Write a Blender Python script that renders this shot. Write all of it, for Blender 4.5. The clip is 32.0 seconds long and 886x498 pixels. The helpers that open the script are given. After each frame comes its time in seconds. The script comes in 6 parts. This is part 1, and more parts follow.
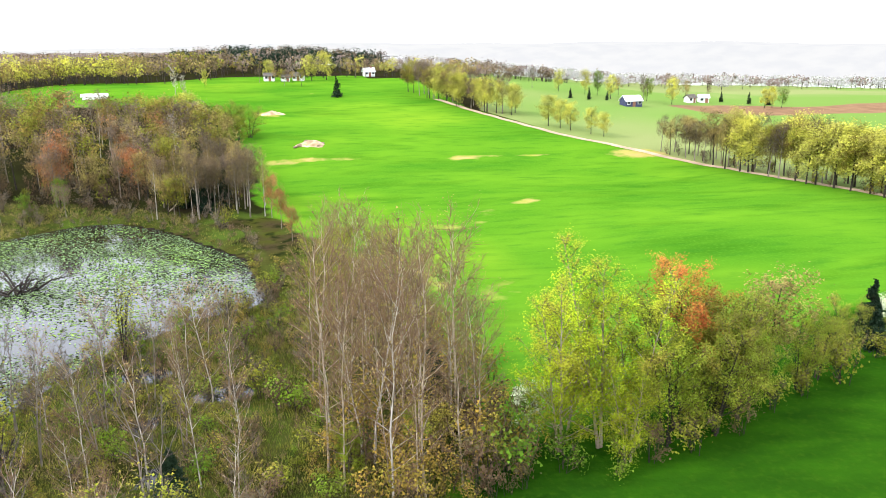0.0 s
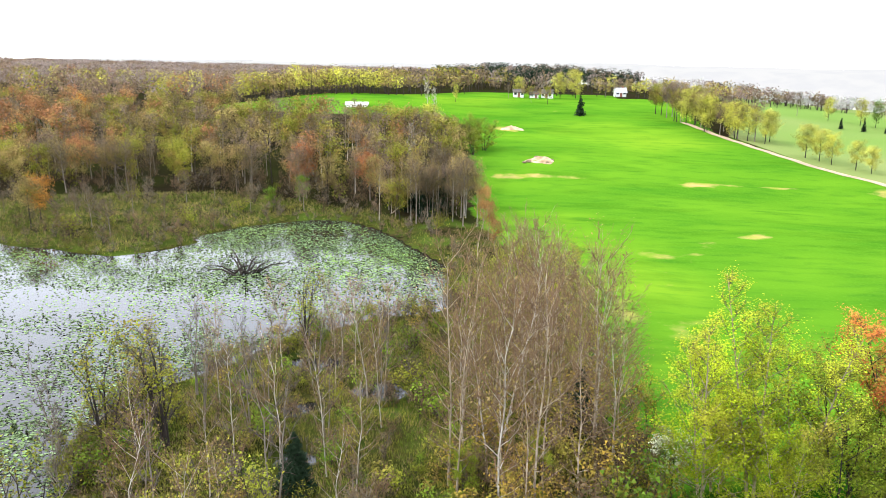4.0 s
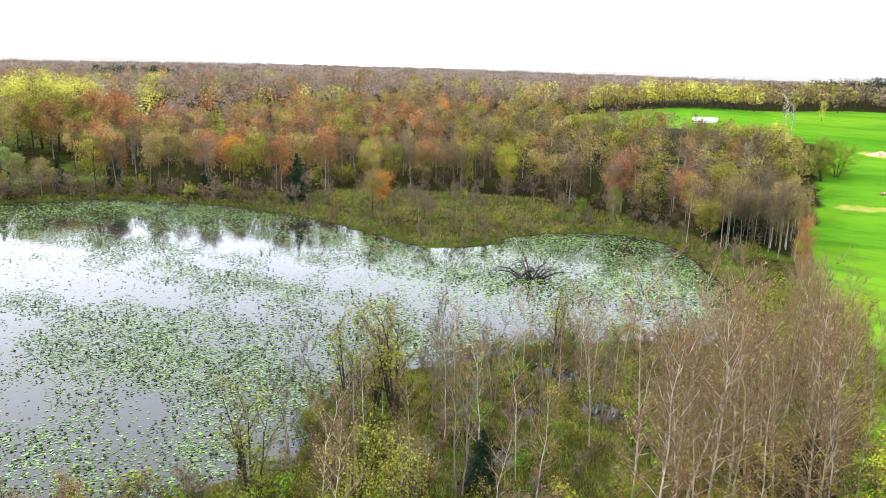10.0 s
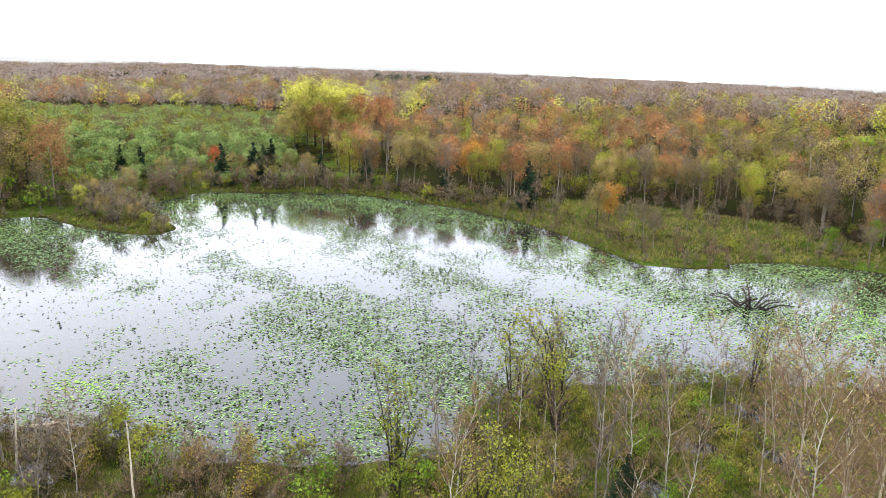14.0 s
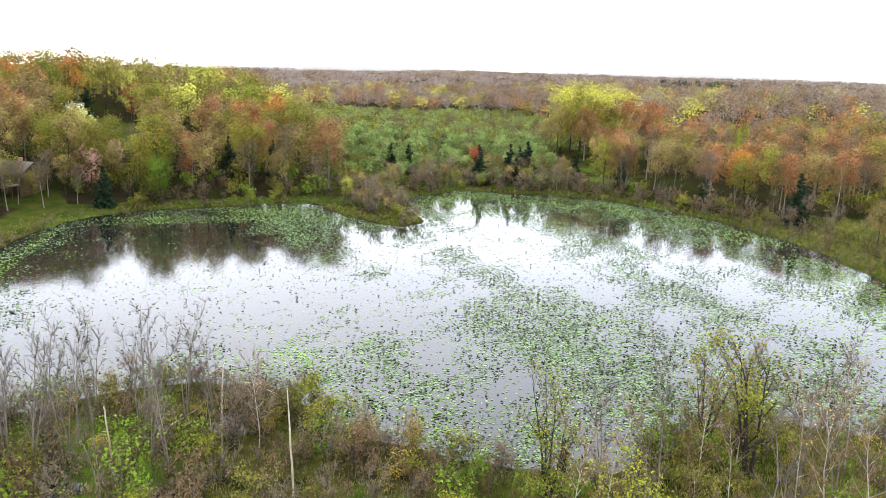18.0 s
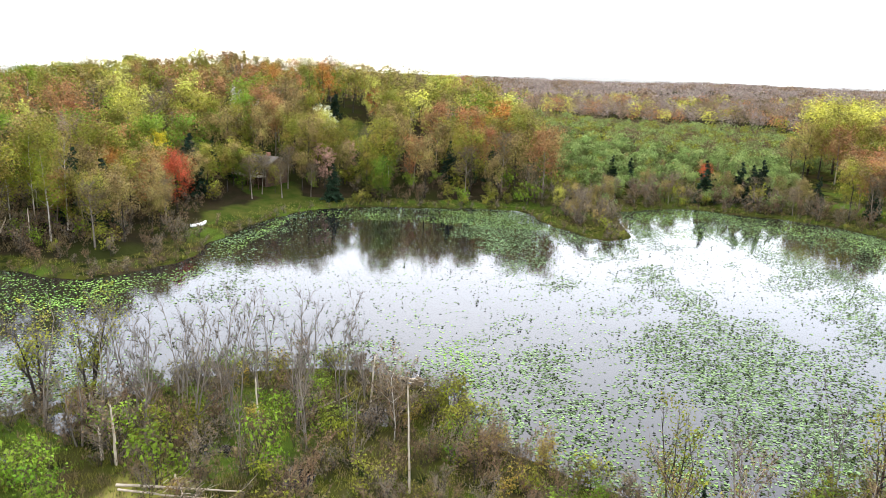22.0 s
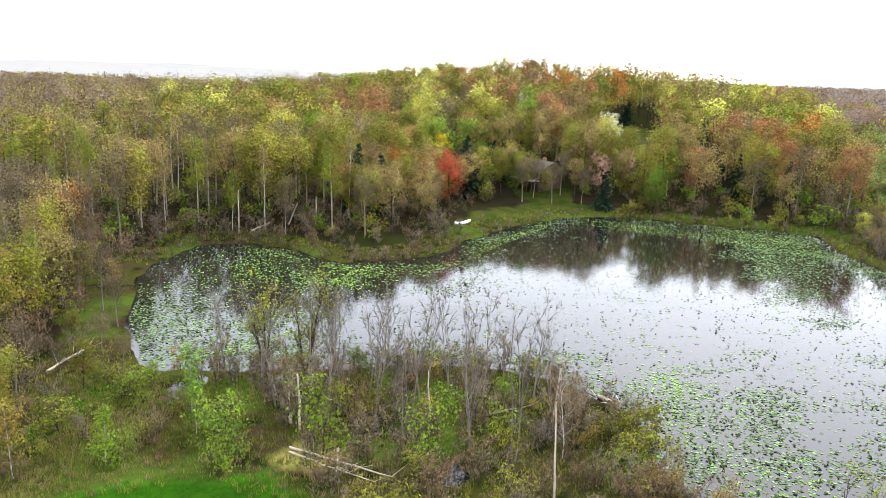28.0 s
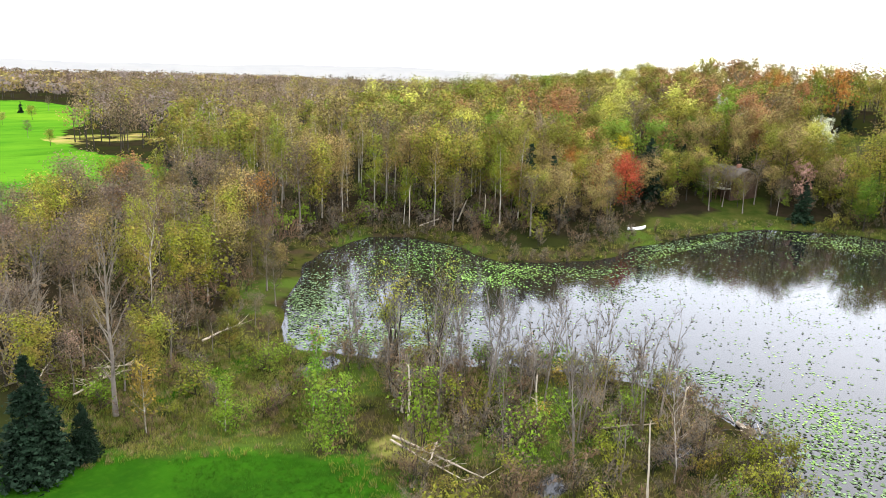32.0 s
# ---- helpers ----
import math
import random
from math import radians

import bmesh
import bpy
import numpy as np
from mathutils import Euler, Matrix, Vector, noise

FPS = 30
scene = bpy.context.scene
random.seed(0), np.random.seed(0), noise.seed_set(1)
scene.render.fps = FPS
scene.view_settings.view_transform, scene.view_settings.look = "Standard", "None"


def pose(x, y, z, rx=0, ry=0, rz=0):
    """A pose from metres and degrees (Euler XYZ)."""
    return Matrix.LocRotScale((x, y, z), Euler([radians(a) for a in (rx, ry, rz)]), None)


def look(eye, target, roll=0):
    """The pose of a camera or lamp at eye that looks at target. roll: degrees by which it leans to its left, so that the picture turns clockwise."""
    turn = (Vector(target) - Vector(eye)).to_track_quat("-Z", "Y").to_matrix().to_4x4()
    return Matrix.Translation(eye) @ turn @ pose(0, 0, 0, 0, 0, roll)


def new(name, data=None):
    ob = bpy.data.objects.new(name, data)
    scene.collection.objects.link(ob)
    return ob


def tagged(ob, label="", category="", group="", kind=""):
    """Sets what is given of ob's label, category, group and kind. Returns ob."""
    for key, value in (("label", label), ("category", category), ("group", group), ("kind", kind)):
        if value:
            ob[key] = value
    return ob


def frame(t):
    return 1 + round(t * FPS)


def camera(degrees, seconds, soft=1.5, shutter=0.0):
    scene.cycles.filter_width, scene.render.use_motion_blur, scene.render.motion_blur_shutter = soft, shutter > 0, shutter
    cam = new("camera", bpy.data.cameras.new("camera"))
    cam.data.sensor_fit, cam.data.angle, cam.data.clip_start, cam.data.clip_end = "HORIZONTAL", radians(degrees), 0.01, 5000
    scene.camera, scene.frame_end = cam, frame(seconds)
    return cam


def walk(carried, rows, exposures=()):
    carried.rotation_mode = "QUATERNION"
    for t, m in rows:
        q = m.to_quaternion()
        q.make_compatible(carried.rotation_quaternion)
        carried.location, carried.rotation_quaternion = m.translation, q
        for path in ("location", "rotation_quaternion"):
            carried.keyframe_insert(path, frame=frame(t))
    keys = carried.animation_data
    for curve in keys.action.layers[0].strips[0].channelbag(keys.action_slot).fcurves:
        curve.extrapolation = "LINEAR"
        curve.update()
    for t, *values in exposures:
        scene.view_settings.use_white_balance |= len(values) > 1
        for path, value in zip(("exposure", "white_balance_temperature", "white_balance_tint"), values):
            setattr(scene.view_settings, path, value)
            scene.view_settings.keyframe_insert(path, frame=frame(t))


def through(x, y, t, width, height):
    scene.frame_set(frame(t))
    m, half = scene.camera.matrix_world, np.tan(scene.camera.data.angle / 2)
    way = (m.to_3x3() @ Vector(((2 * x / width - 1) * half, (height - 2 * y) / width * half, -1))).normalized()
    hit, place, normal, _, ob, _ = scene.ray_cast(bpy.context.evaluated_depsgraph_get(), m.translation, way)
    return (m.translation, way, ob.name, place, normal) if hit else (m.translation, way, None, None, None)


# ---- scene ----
cam = camera(59.9, 32.0, soft=0.5)
PATH = [
    (0, (2.02, 15.06, 30.19), (4.85, 34.13, 24.85), -0.66),
    (1, (3.89, 14.93, 29.88), (5.14, 34.20, 24.70), -0.72),
    (2, (5.50, 15.20, 29.70), (5.18, 34.54, 24.63), -0.13),
    (3, (7.26, 15.77, 29.61), (5.36, 35.05, 24.64), 0.49),
    (3.5, (8.17, 16.26, 29.54), (5.46, 35.46, 24.63), 0.63),
    (5.5, (11.75, 18.49, 29.66), (5.76, 36.96, 24.88), 0.77),
    (6, (12.61, 18.65, 29.75), (5.93, 36.89, 25.00), 0.75),
    (7, (14.20, 18.43, 29.81), (6.21, 36.14, 25.08), 0.93),
    (8, (15.72, 18.25, 29.88), (6.47, 35.34, 25.16), 1.15),
    (9, (17.20, 18.75, 29.99), (6.67, 35.08, 25.26), 1.17),
    (10, (18.50, 19.80, 30.20), (6.67, 35.21, 25.46), 1.12),
    (11, (19.61, 21.06, 30.28), (6.57, 35.47, 25.56), 0.88),
    (12, (20.49, 22.46, 30.09), (6.34, 35.80, 25.42), 0.83),
    (13, (21.74, 23.48, 29.87), (6.47, 35.54, 25.25), 1.32),
    (14, (22.97, 24.45, 29.88), (6.68, 35.09, 25.27), 1.91),
    (14.5, (23.41, 25.11, 29.79), (6.64, 34.99, 25.20), 2.13),
    (16.5, (24.19, 28.72, 29.42), (5.89, 35.32, 24.78), 2.15),
    (17, (24.26, 29.78, 29.29), (5.68, 35.53, 24.65), 2.00),
    (18, (24.44, 31.91, 29.04), (5.42, 35.97, 24.40), 1.61),
    (19, (24.53, 33.86, 28.91), (5.21, 36.25, 24.30), 1.53),
    (20, (24.33, 35.70, 28.91), (4.88, 36.52, 24.31), 1.85),
    (21, (24.33, 37.37, 28.95), (4.87, 36.70, 24.36), 2.22),
    (22, (24.02, 38.89, 29.00), (4.67, 36.80, 24.40), 2.39),
    (23, (23.34, 40.46, 28.96), (4.20, 36.97, 24.35), 2.51),
    (24, (22.63, 41.91, 28.70), (3.77, 37.09, 24.08), 2.24),
    (25, (21.89, 43.49, 28.65), (3.42, 37.37, 24.00), 2.00),
    (25.5, (21.52, 44.24, 28.65), (3.27, 37.50, 23.99), 2.00),
    (27.5, (20.05, 46.77, 28.63), (2.85, 37.69, 23.94), 2.35),
    (28, (19.59, 47.30, 28.66), (2.69, 37.69, 23.97), 2.38),
    (29, (18.54, 48.36, 28.65), (2.30, 37.70, 23.91), 2.35),
    (30, (17.41, 49.58, 28.52), (1.90, 37.89, 23.73), 2.10),
    (31, (16.05, 50.77, 28.50), (1.43, 38.01, 23.66), 2.17),
    (32, (14.64, 52.06, 28.22), (1.00, 38.25, 23.41), 2.07),
]
walk(cam, [(t, look(eye, target, roll)) for t, eye, target, roll in PATH])

# ---- daylight: a bright hazy sky with a veiled sun ----
SUN_UP, SUN_TURN = radians(44), radians(264)
world = bpy.data.worlds.new("overcast_sky")
world.use_nodes = True
scene.world = world
wn, wl = world.node_tree.nodes, world.node_tree.links
wn.clear()
sky = wn.new("ShaderNodeTexSky")
sky.sky_type, sky.sun_disc, sky.sun_elevation, sky.sun_rotation = "NISHITA", False, SUN_UP, SUN_TURN
sky.dust_density, sky.air_density, sky.ozone_density = 1.5, 1.0, 1.5
clear_sky = wn.new("ShaderNodeBackground")
clear_sky.inputs["Strength"].default_value = 0.14
cloud = wn.new("ShaderNodeBackground")
cloud.inputs["Color"].default_value = (0.90, 0.925, 1.0, 1)
cloud.inputs["Strength"].default_value = 3.6
both = wn.new("ShaderNodeAddShader")
wout = wn.new("ShaderNodeOutputWorld")
wl.new(sky.outputs["Color"], clear_sky.inputs["Color"])
wl.new(clear_sky.outputs[0], both.inputs[0])
wl.new(cloud.outputs[0], both.inputs[1])
wl.new(both.outputs[0], wout.inputs["Surface"])
sun_data = bpy.data.lights.new("sun", "SUN")
sun_data.energy, sun_data.angle, sun_data.color = 4.0, radians(3), (1.0, 0.95, 0.86)
sun = new("sun", sun_data)
sun.matrix_world = look((0, 0, 200), (-200 * math.sin(SUN_TURN), -200 * math.cos(SUN_TURN), 200 - 200 * math.tan(SUN_UP)))

# ---- materials ----
def ramp_mix(nt, fac, a, b):
    m = nt.nodes.new("ShaderNodeMix")
    m.data_type = "RGBA"
    for sock, v in ((m.inputs[6], a), (m.inputs[7], b)):
        if isinstance(v, tuple):
            sock.default_value = (*v, 1)
        else:
            nt.links.new(v, sock)
    if isinstance(fac, float):
        m.inputs[0].default_value = fac
    else:
        nt.links.new(fac, m.inputs[0])
    return m.outputs[2]


def noise_fac(nt, scale, detail=4.0, lo=0.35, hi=0.65, coord="Object", stretch=None):
    co = nt.nodes.new("ShaderNodeTexCoord")
    n = nt.nodes.new("ShaderNodeTexNoise")
    n.inputs["Scale"].default_value, n.inputs["Detail"].default_value = scale, detail
    out = co.outputs[coord]
    if stretch:
        mp = nt.nodes.new("ShaderNodeMapping")
        mp.inputs["Scale"].default_value = stretch
        nt.links.new(out, mp.inputs["Vector"])
        out = mp.outputs[0]
    nt.links.new(out, n.inputs["Vector"])
    r = nt.nodes.new("ShaderNodeMapRange")
    r.inputs["From Min"].default_value, r.inputs["From Max"].default_value = lo, hi
    nt.links.new(n.outputs["Fac"], r.inputs["Value"])
    return r.outputs[0]


def base_material(name, rough=0.8):
    m = bpy.data.materials.new(name)
    m.use_nodes = True
    nt = m.node_tree
    p = nt.nodes["Principled BSDF"]
    p.inputs["Roughness"].default_value = rough
    p.inputs["Specular IOR Level"].default_value = 0.1
    return m, nt, p


def add_bump(nt, p, scale, strength, dist=0.05, detail=4.0):
    co = nt.nodes.new("ShaderNodeTexCoord")
    n = nt.nodes.new("ShaderNodeTexNoise")
    n.inputs["Scale"].default_value, n.inputs["Detail"].default_value = scale, detail
    nt.links.new(co.outputs["Object"], n.inputs["Vector"])
    b = nt.nodes.new("ShaderNodeBump")
    b.inputs["Strength"].default_value, b.inputs["Distance"].default_value = strength, dist
    nt.links.new(n.outputs["Fac"], b.inputs["Height"])
    nt.links.new(b.outputs[0], p.inputs["Normal"])


def solid(name, a, b, scale=3.0, rough=0.7, bump=0.3, fine=30.0, stretch=None, metal=0.0):
    """A surface that wanders between two colours, coarse and fine, with a light relief."""
    m, nt, p = base_material(name, rough)
    c = ramp_mix(nt, noise_fac(nt, scale, stretch=stretch), a, b)
    dark = tuple(v * 0.7 for v in a)
    f = nt.nodes.new("ShaderNodeMath")
    f.operation = "MULTIPLY"
    f.inputs[1].default_value = 0.5
    nt.links.new(noise_fac(nt, fine, 2.0, 0.5, 0.75, stretch=stretch), f.inputs[0])
    c = ramp_mix(nt, f.outputs[0], c, dark)
    nt.links.new(c, p.inputs["Base Color"])
    p.inputs["Metallic"].default_value = metal
    add_bump(nt, p, fine, bump)
    return m


def foliage(name, a, b, c=None, through=0.26, spread=0.45, patchy=0.38, gloss=0.03):
    """Leaves and buds: each tree leans to one of two colours, each leaf brighter or darker. Leaf and patch tones also
    paint in crown highlights and gaps.
    """
    m, nt, p = base_material(name, 0.65)
    p.inputs["Specular IOR Level"].default_value = gloss
    info, geo = nt.nodes.new("ShaderNodeObjectInfo"), nt.nodes.new("ShaderNodeNewGeometry")
    col = ramp_mix(nt, info.outputs["Random"], a, b)
    if c:
        col = ramp_mix(nt, noise_fac(nt, 0.35, 2.0, 0.45, 0.6), col, c)
    hsv = nt.nodes.new("ShaderNodeHueSaturation")
    mr = nt.nodes.new("ShaderNodeMapRange")
    mr.inputs["To Min"].default_value, mr.inputs["To Max"].default_value = 1 - spread, 1 + spread
    nt.links.new(geo.outputs["Random Per Island"], mr.inputs["Value"])
    wide = nt.nodes.new("ShaderNodeTexNoise")
    wide.inputs["Scale"].default_value, wide.inputs["Detail"].default_value = 0.17, 2.0
    nt.links.new(geo.outputs["Position"], wide.inputs["Vector"])
    tone = nt.nodes.new("ShaderNodeMapRange")
    tone.inputs["From Min"].default_value, tone.inputs["From Max"].default_value = 0.3, 0.7
    tone.inputs["To Min"].default_value, tone.inputs["To Max"].default_value = 1 - patchy, 1 + patchy
    nt.links.new(wide.outputs["Fac"], tone.inputs["Value"])
    both_tones = nt.nodes.new("ShaderNodeMath")
    both_tones.operation = "MULTIPLY"
    nt.links.new(mr.outputs[0], both_tones.inputs[0])
    nt.links.new(tone.outputs[0], both_tones.inputs[1])
    nt.links.new(both_tones.outputs[0], hsv.inputs["Value"])
    nt.links.new(col, hsv.inputs["Color"])
    col = hsv.outputs[0]
    nt.links.new(col, p.inputs["Base Color"])
    tr = nt.nodes.new("ShaderNodeBsdfTranslucent")
    nt.links.new(col, tr.inputs["Color"])
    mix = nt.nodes.new("ShaderNodeMixShader")
    mix.inputs[0].default_value = through
    out = nt.nodes["Material Output"]
    nt.links.new(p.outputs[0], mix.inputs[1])
    nt.links.new(tr.outputs[0], mix.inputs[2])
    nt.links.new(mix.outputs[0], out.inputs["Surface"])
    return m


BARK_PALE = solid("pale_aspen_bark", (0.36, 0.295, 0.215), (0.15, 0.115, 0.08), 1.2, 0.85, 0.4, 9.0)
BARK_WHITE = solid("white_birch_bark", (0.42, 0.38, 0.32), (0.19, 0.165, 0.13), 1.5, 0.8, 0.3, 10.0)
# Grey and dark barks darkened past their own tone, for shade within the woods.
BARK_GREY = solid("shaded_grey_hardwood_bark", (0.03976, 0.03368, 0.026), (0.02144, 0.01776, 0.01384), 1.0, 0.9, 0.5, 8.0)
BARK_ASH = solid("ash_grey_bark", (0.20, 0.17, 0.135), (0.12, 0.10, 0.08), 1.0, 0.9, 0.5, 8.0)
BARK_DARK = solid("dark_shaded_bark", (0.0392, 0.0308, 0.0252), (0.0196, 0.0168, 0.0146), 1.0, 0.9, 0.5, 8.0)
DEAD_WOOD = solid("bleached_dead_wood", (0.468, 0.399, 0.306), (0.289, 0.238, 0.17), 1.2, 0.85, 0.4, 14.0)
TWIG_TAN = solid("tan_twigs", (0.10, 0.072, 0.043), (0.06, 0.044, 0.028), 0.6, 0.85, 0.0)
TWIG_PALE = solid("pale_brush_twigs", (0.15, 0.122, 0.086), (0.082, 0.066, 0.048), 0.6, 0.85, 0.0)
TWIG_WARM = solid("warm_brown_twigs", (0.145, 0.089, 0.047), (0.085, 0.054, 0.032), 0.6, 0.85, 0.0)
TWIG_GREY = solid("grey_twigs", (0.08846, 0.07372, 0.05897), (0.05303, 0.04423, 0.0365), 0.6, 0.85, 0.0)
TWIG_RED = solid("reddish_twigs", (0.14, 0.0735, 0.042), (0.091, 0.0525, 0.035), 0.6, 0.85, 0.0)
LEAF = {
    "tan": foliage("tan_buds", (0.245, 0.168, 0.065), (0.18, 0.135, 0.052), (0.205, 0.175, 0.045)),
    "brown": foliage("brown_buds", (0.092, 0.066, 0.038), (0.125, 0.086, 0.048), (0.09, 0.076, 0.032)),
    "mauve": foliage("mauve_brown_buds", (0.17, 0.112, 0.082), (0.13, 0.098, 0.075), (0.15, 0.112, 0.056)),
    "rust": foliage("rust_red_buds", (0.275, 0.105, 0.042), (0.21, 0.108, 0.046), (0.22, 0.135, 0.05)),
    "red": foliage("scarlet_maple_buds", (0.36, 0.062, 0.022), (0.27, 0.06, 0.028)),
    "orange": foliage("orange_buds", (0.36, 0.17, 0.025), (0.30, 0.13, 0.03)),
    "olive": foliage("olive_young_leaves", (0.195, 0.20, 0.022), (0.14, 0.152, 0.02), (0.19, 0.14, 0.032)),
    "moss": foliage("mossy_green_leaves", (0.155, 0.195, 0.016), (0.125, 0.155, 0.016), (0.18, 0.165, 0.024)),
    "ember": foliage("orange_red_maple_flowers", (0.40, 0.10, 0.028), (0.34, 0.10, 0.03), (0.28, 0.15, 0.03)),
    "willow": foliage("soft_willow_leaves", (0.164, 0.18, 0.0176), (0.132, 0.144, 0.016), (0.144, 0.124, 0.0224)),
    # Distant twigs: the valley's haze is put into these pale colours.
    "haze_pale": foliage("hazed_distant_twigs", (0.37, 0.345, 0.345), (0.37, 0.345, 0.345), (0.33, 0.34, 0.29), 0.5, 0.1, 0.15),
    "haze_brown": foliage("hazed_brown_distant_twigs", (0.205, 0.158, 0.14), (0.205, 0.158, 0.14), (0.19, 0.158, 0.125), 0.4, 0.2, 0.25),
    "lime": foliage("lime_young_leaves", (0.31, 0.37, 0.014), (0.25, 0.31, 0.014), (0.24, 0.24, 0.022)),
    "yellow": foliage("yellow_green_flowers", (0.43, 0.41, 0.055), (0.36, 0.365, 0.06), (0.29, 0.275, 0.07)),
    "gold": foliage("golden_leaves", (0.55, 0.43, 0.02), (0.5, 0.44, 0.03)),
    "green": foliage("fresh_green_leaves", (0.08075, 0.1615, 0.0136), (0.1232, 0.1827, 0.0153), (0.1105, 0.136, 0.0187)),
    "sage": foliage("sage_green_leaves", (0.105, 0.16, 0.04), (0.165, 0.215, 0.065), (0.125, 0.125, 0.045)),
    "white": foliage("white_blossom", (0.62, 0.64, 0.46), (0.56, 0.58, 0.42)),
    "pink": foliage("pinkish_blossom", (0.44, 0.26, 0.19), (0.37, 0.22, 0.16)),
    "silver": foliage("silvery_catkins", (0.40, 0.37, 0.31), (0.34, 0.32, 0.27)),
    "needle": foliage("dark_spruce_needles", (0.0112, 0.0224, 0.0126), (0.0154, 0.028, 0.014), None, 0.1, 0.4),
    "amber": foliage("amber_young_leaves", (0.26, 0.17, 0.03), (0.20, 0.15, 0.03), (0.22, 0.20, 0.03)),
    "sedge": foliage("sedge_grass", (0.16, 0.155, 0.024), (0.15, 0.125, 0.034), (0.085, 0.115, 0.014), 0.25, 0.5),
    "lawn": foliage("deep_green_grass_blades", (0.02, 0.066, 0.004), (0.032, 0.085, 0.005), None, 0.3, 0.35),
    "fen": foliage("dark_green_fen_grass", (0.075, 0.115, 0.014), (0.10, 0.135, 0.016), (0.12, 0.11, 0.025), 0.3, 0.35),
    "straw": foliage("dry_straw_grass", (0.1725, 0.1276, 0.06169), (0.1399, 0.103, 0.04937), None, 0.3, 0.35),
}
PAD = foliage("lily_pad_leaf", (0.12, 0.172, 0.08), (0.12, 0.172, 0.08), None, 0.1, 0.45, 0.2, 0.0)
PAD_SHORE = foliage("shore_lily_pad_leaf", (0.12, 0.185, 0.045), (0.12, 0.185, 0.045), None, 0.15, 0.45, 0.25, 0.0)
# Dark green pads, painted darker as they look against the sky's reflection.
PAD_SILHOUETTE = foliage("silhouetted_lily_pad_leaf", (0.035, 0.05, 0.02), (0.035, 0.05, 0.02), None, 0.05, 0.6, 0.2, 0.0)
PAD_FRESH = foliage("fresh_lily_pad_leaf", (0.16, 0.275, 0.06), (0.16, 0.275, 0.06), None, 0.2, 0.45, 0.2, 0.0)
WHITE_PAINT = solid("white_paint", (0.78, 0.78, 0.75), (0.68, 0.68, 0.64), 0.8, 0.5, 0.1)
GREY_ROOF = solid("weathered_grey_roof", (0.10, 0.088, 0.075), (0.065, 0.057, 0.05), 1.2, 0.8, 0.3, 12.0)
PALE_ROOF = solid("pale_metal_roof", (0.62, 0.64, 0.66), (0.50, 0.52, 0.55), 0.7, 0.45, 0.1, 6.0)
NAVY = solid("dark_blue_boards", (0.05, 0.055, 0.11), (0.035, 0.04, 0.08), 0.8, 0.6, 0.2, 10.0)
CEDAR = solid("dark_cedar_siding", (0.085, 0.05, 0.032), (0.05, 0.032, 0.022), 0.8, 0.75, 0.3, 10.0)
DECK = solid("weathered_deck_boards", (0.36, 0.33, 0.28), (0.26, 0.23, 0.19), 1.0, 0.8, 0.3, 10.0)
BRICK_DULL = solid("dull_brick", (0.26, 0.12, 0.08), (0.2, 0.1, 0.07), 4.0, 0.85, 0.3)
SAND = solid("pale_sand", (0.42, 0.33, 0.21), (0.20, 0.135, 0.075), 0.55, 0.95, 0.8, 3.0)
GRAVEL = solid("tan_gravel", (0.36, 0.27, 0.18), (0.25, 0.185, 0.12), 0.3, 0.95, 0.4, 6.0)
# Earth brown with shadow put into its colour.
ROCK = solid("shadowed_earth", (0.12, 0.09, 0.06), (0.2, 0.15, 0.09), 1.0, 0.95, 0.4, 5.0)
GLASS, gnt, gp = base_material("window_glass", 0.05)
gp.inputs["Base Color"].default_value = (0.02, 0.025, 0.03, 1)
gp.inputs["Specular IOR Level"].default_value = 0.6

# open water: near-black depth under a faintly rippled, clear surface
WATER, nt, p = base_material("pond_water", 0.06)
p.inputs["IOR"].default_value = 1.36
p.inputs["Specular IOR Level"].default_value = 0.5
c = ramp_mix(nt, noise_fac(nt, 0.05, 3.0), (0.006, 0.006, 0.006), (0.011, 0.010, 0.009))
nt.links.new(c, p.inputs["Base Color"])
add_bump(nt, p, 1.1, 0.08, 0.05, 3.0)

# land: one sheet, its cover set by broad weights (meadow, marsh, dry, plough)
LAND, nt, p = base_material("land", 0.95)
p.inputs["Specular IOR Level"].default_value = 0.0


def weight(nt, name, edge=0.5, scale=0.12):
    """A cover weight with a frayed border."""
    at = nt.nodes.new("ShaderNodeAttribute")
    at.attribute_name = name
    n = noise_fac(nt, scale, 6.0, 0.25, 0.75)
    s = nt.nodes.new("ShaderNodeMath")
    s.operation = "MULTIPLY_ADD"
    s.inputs[1].default_value = edge
    nt.links.new(n, s.inputs[0])
    nt.links.new(at.outputs["Fac"], s.inputs[2])
    r = nt.nodes.new("ShaderNodeMapRange")
    r.inputs["From Min"].default_value, r.inputs["From Max"].default_value = 0.5 * edge + 0.38, 0.5 * edge + 0.62
    nt.links.new(s.outputs[0], r.inputs["Value"])
    return r.outputs[0]


# Litter and marsh kept near black: shade between trunks goes into their colour.
shaded_litter = ramp_mix(nt, noise_fac(nt, 0.35, 5.0), (0.02203, 0.01622, 0.0094), (0.01318, 0.01235, 0.00587))
shaded_litter = ramp_mix(nt, noise_fac(nt, 0.06, 3.0, 0.45, 0.6), shaded_litter, (0.0165, 0.01927, 0.005503))
grass = ramp_mix(nt, noise_fac(nt, 0.028, 5.0, 0.3, 0.7, stretch=(1.0, 2.4, 1.0)), (0.036, 0.120, 0.007), (0.078, 0.178, 0.010))
grass = ramp_mix(nt, noise_fac(nt, 0.012, 4.0, 0.51, 0.70), grass, (0.125, 0.210, 0.013))
# Smudges of shade painted across the field grass.
shade_smear = nt.nodes.new("ShaderNodeMath")
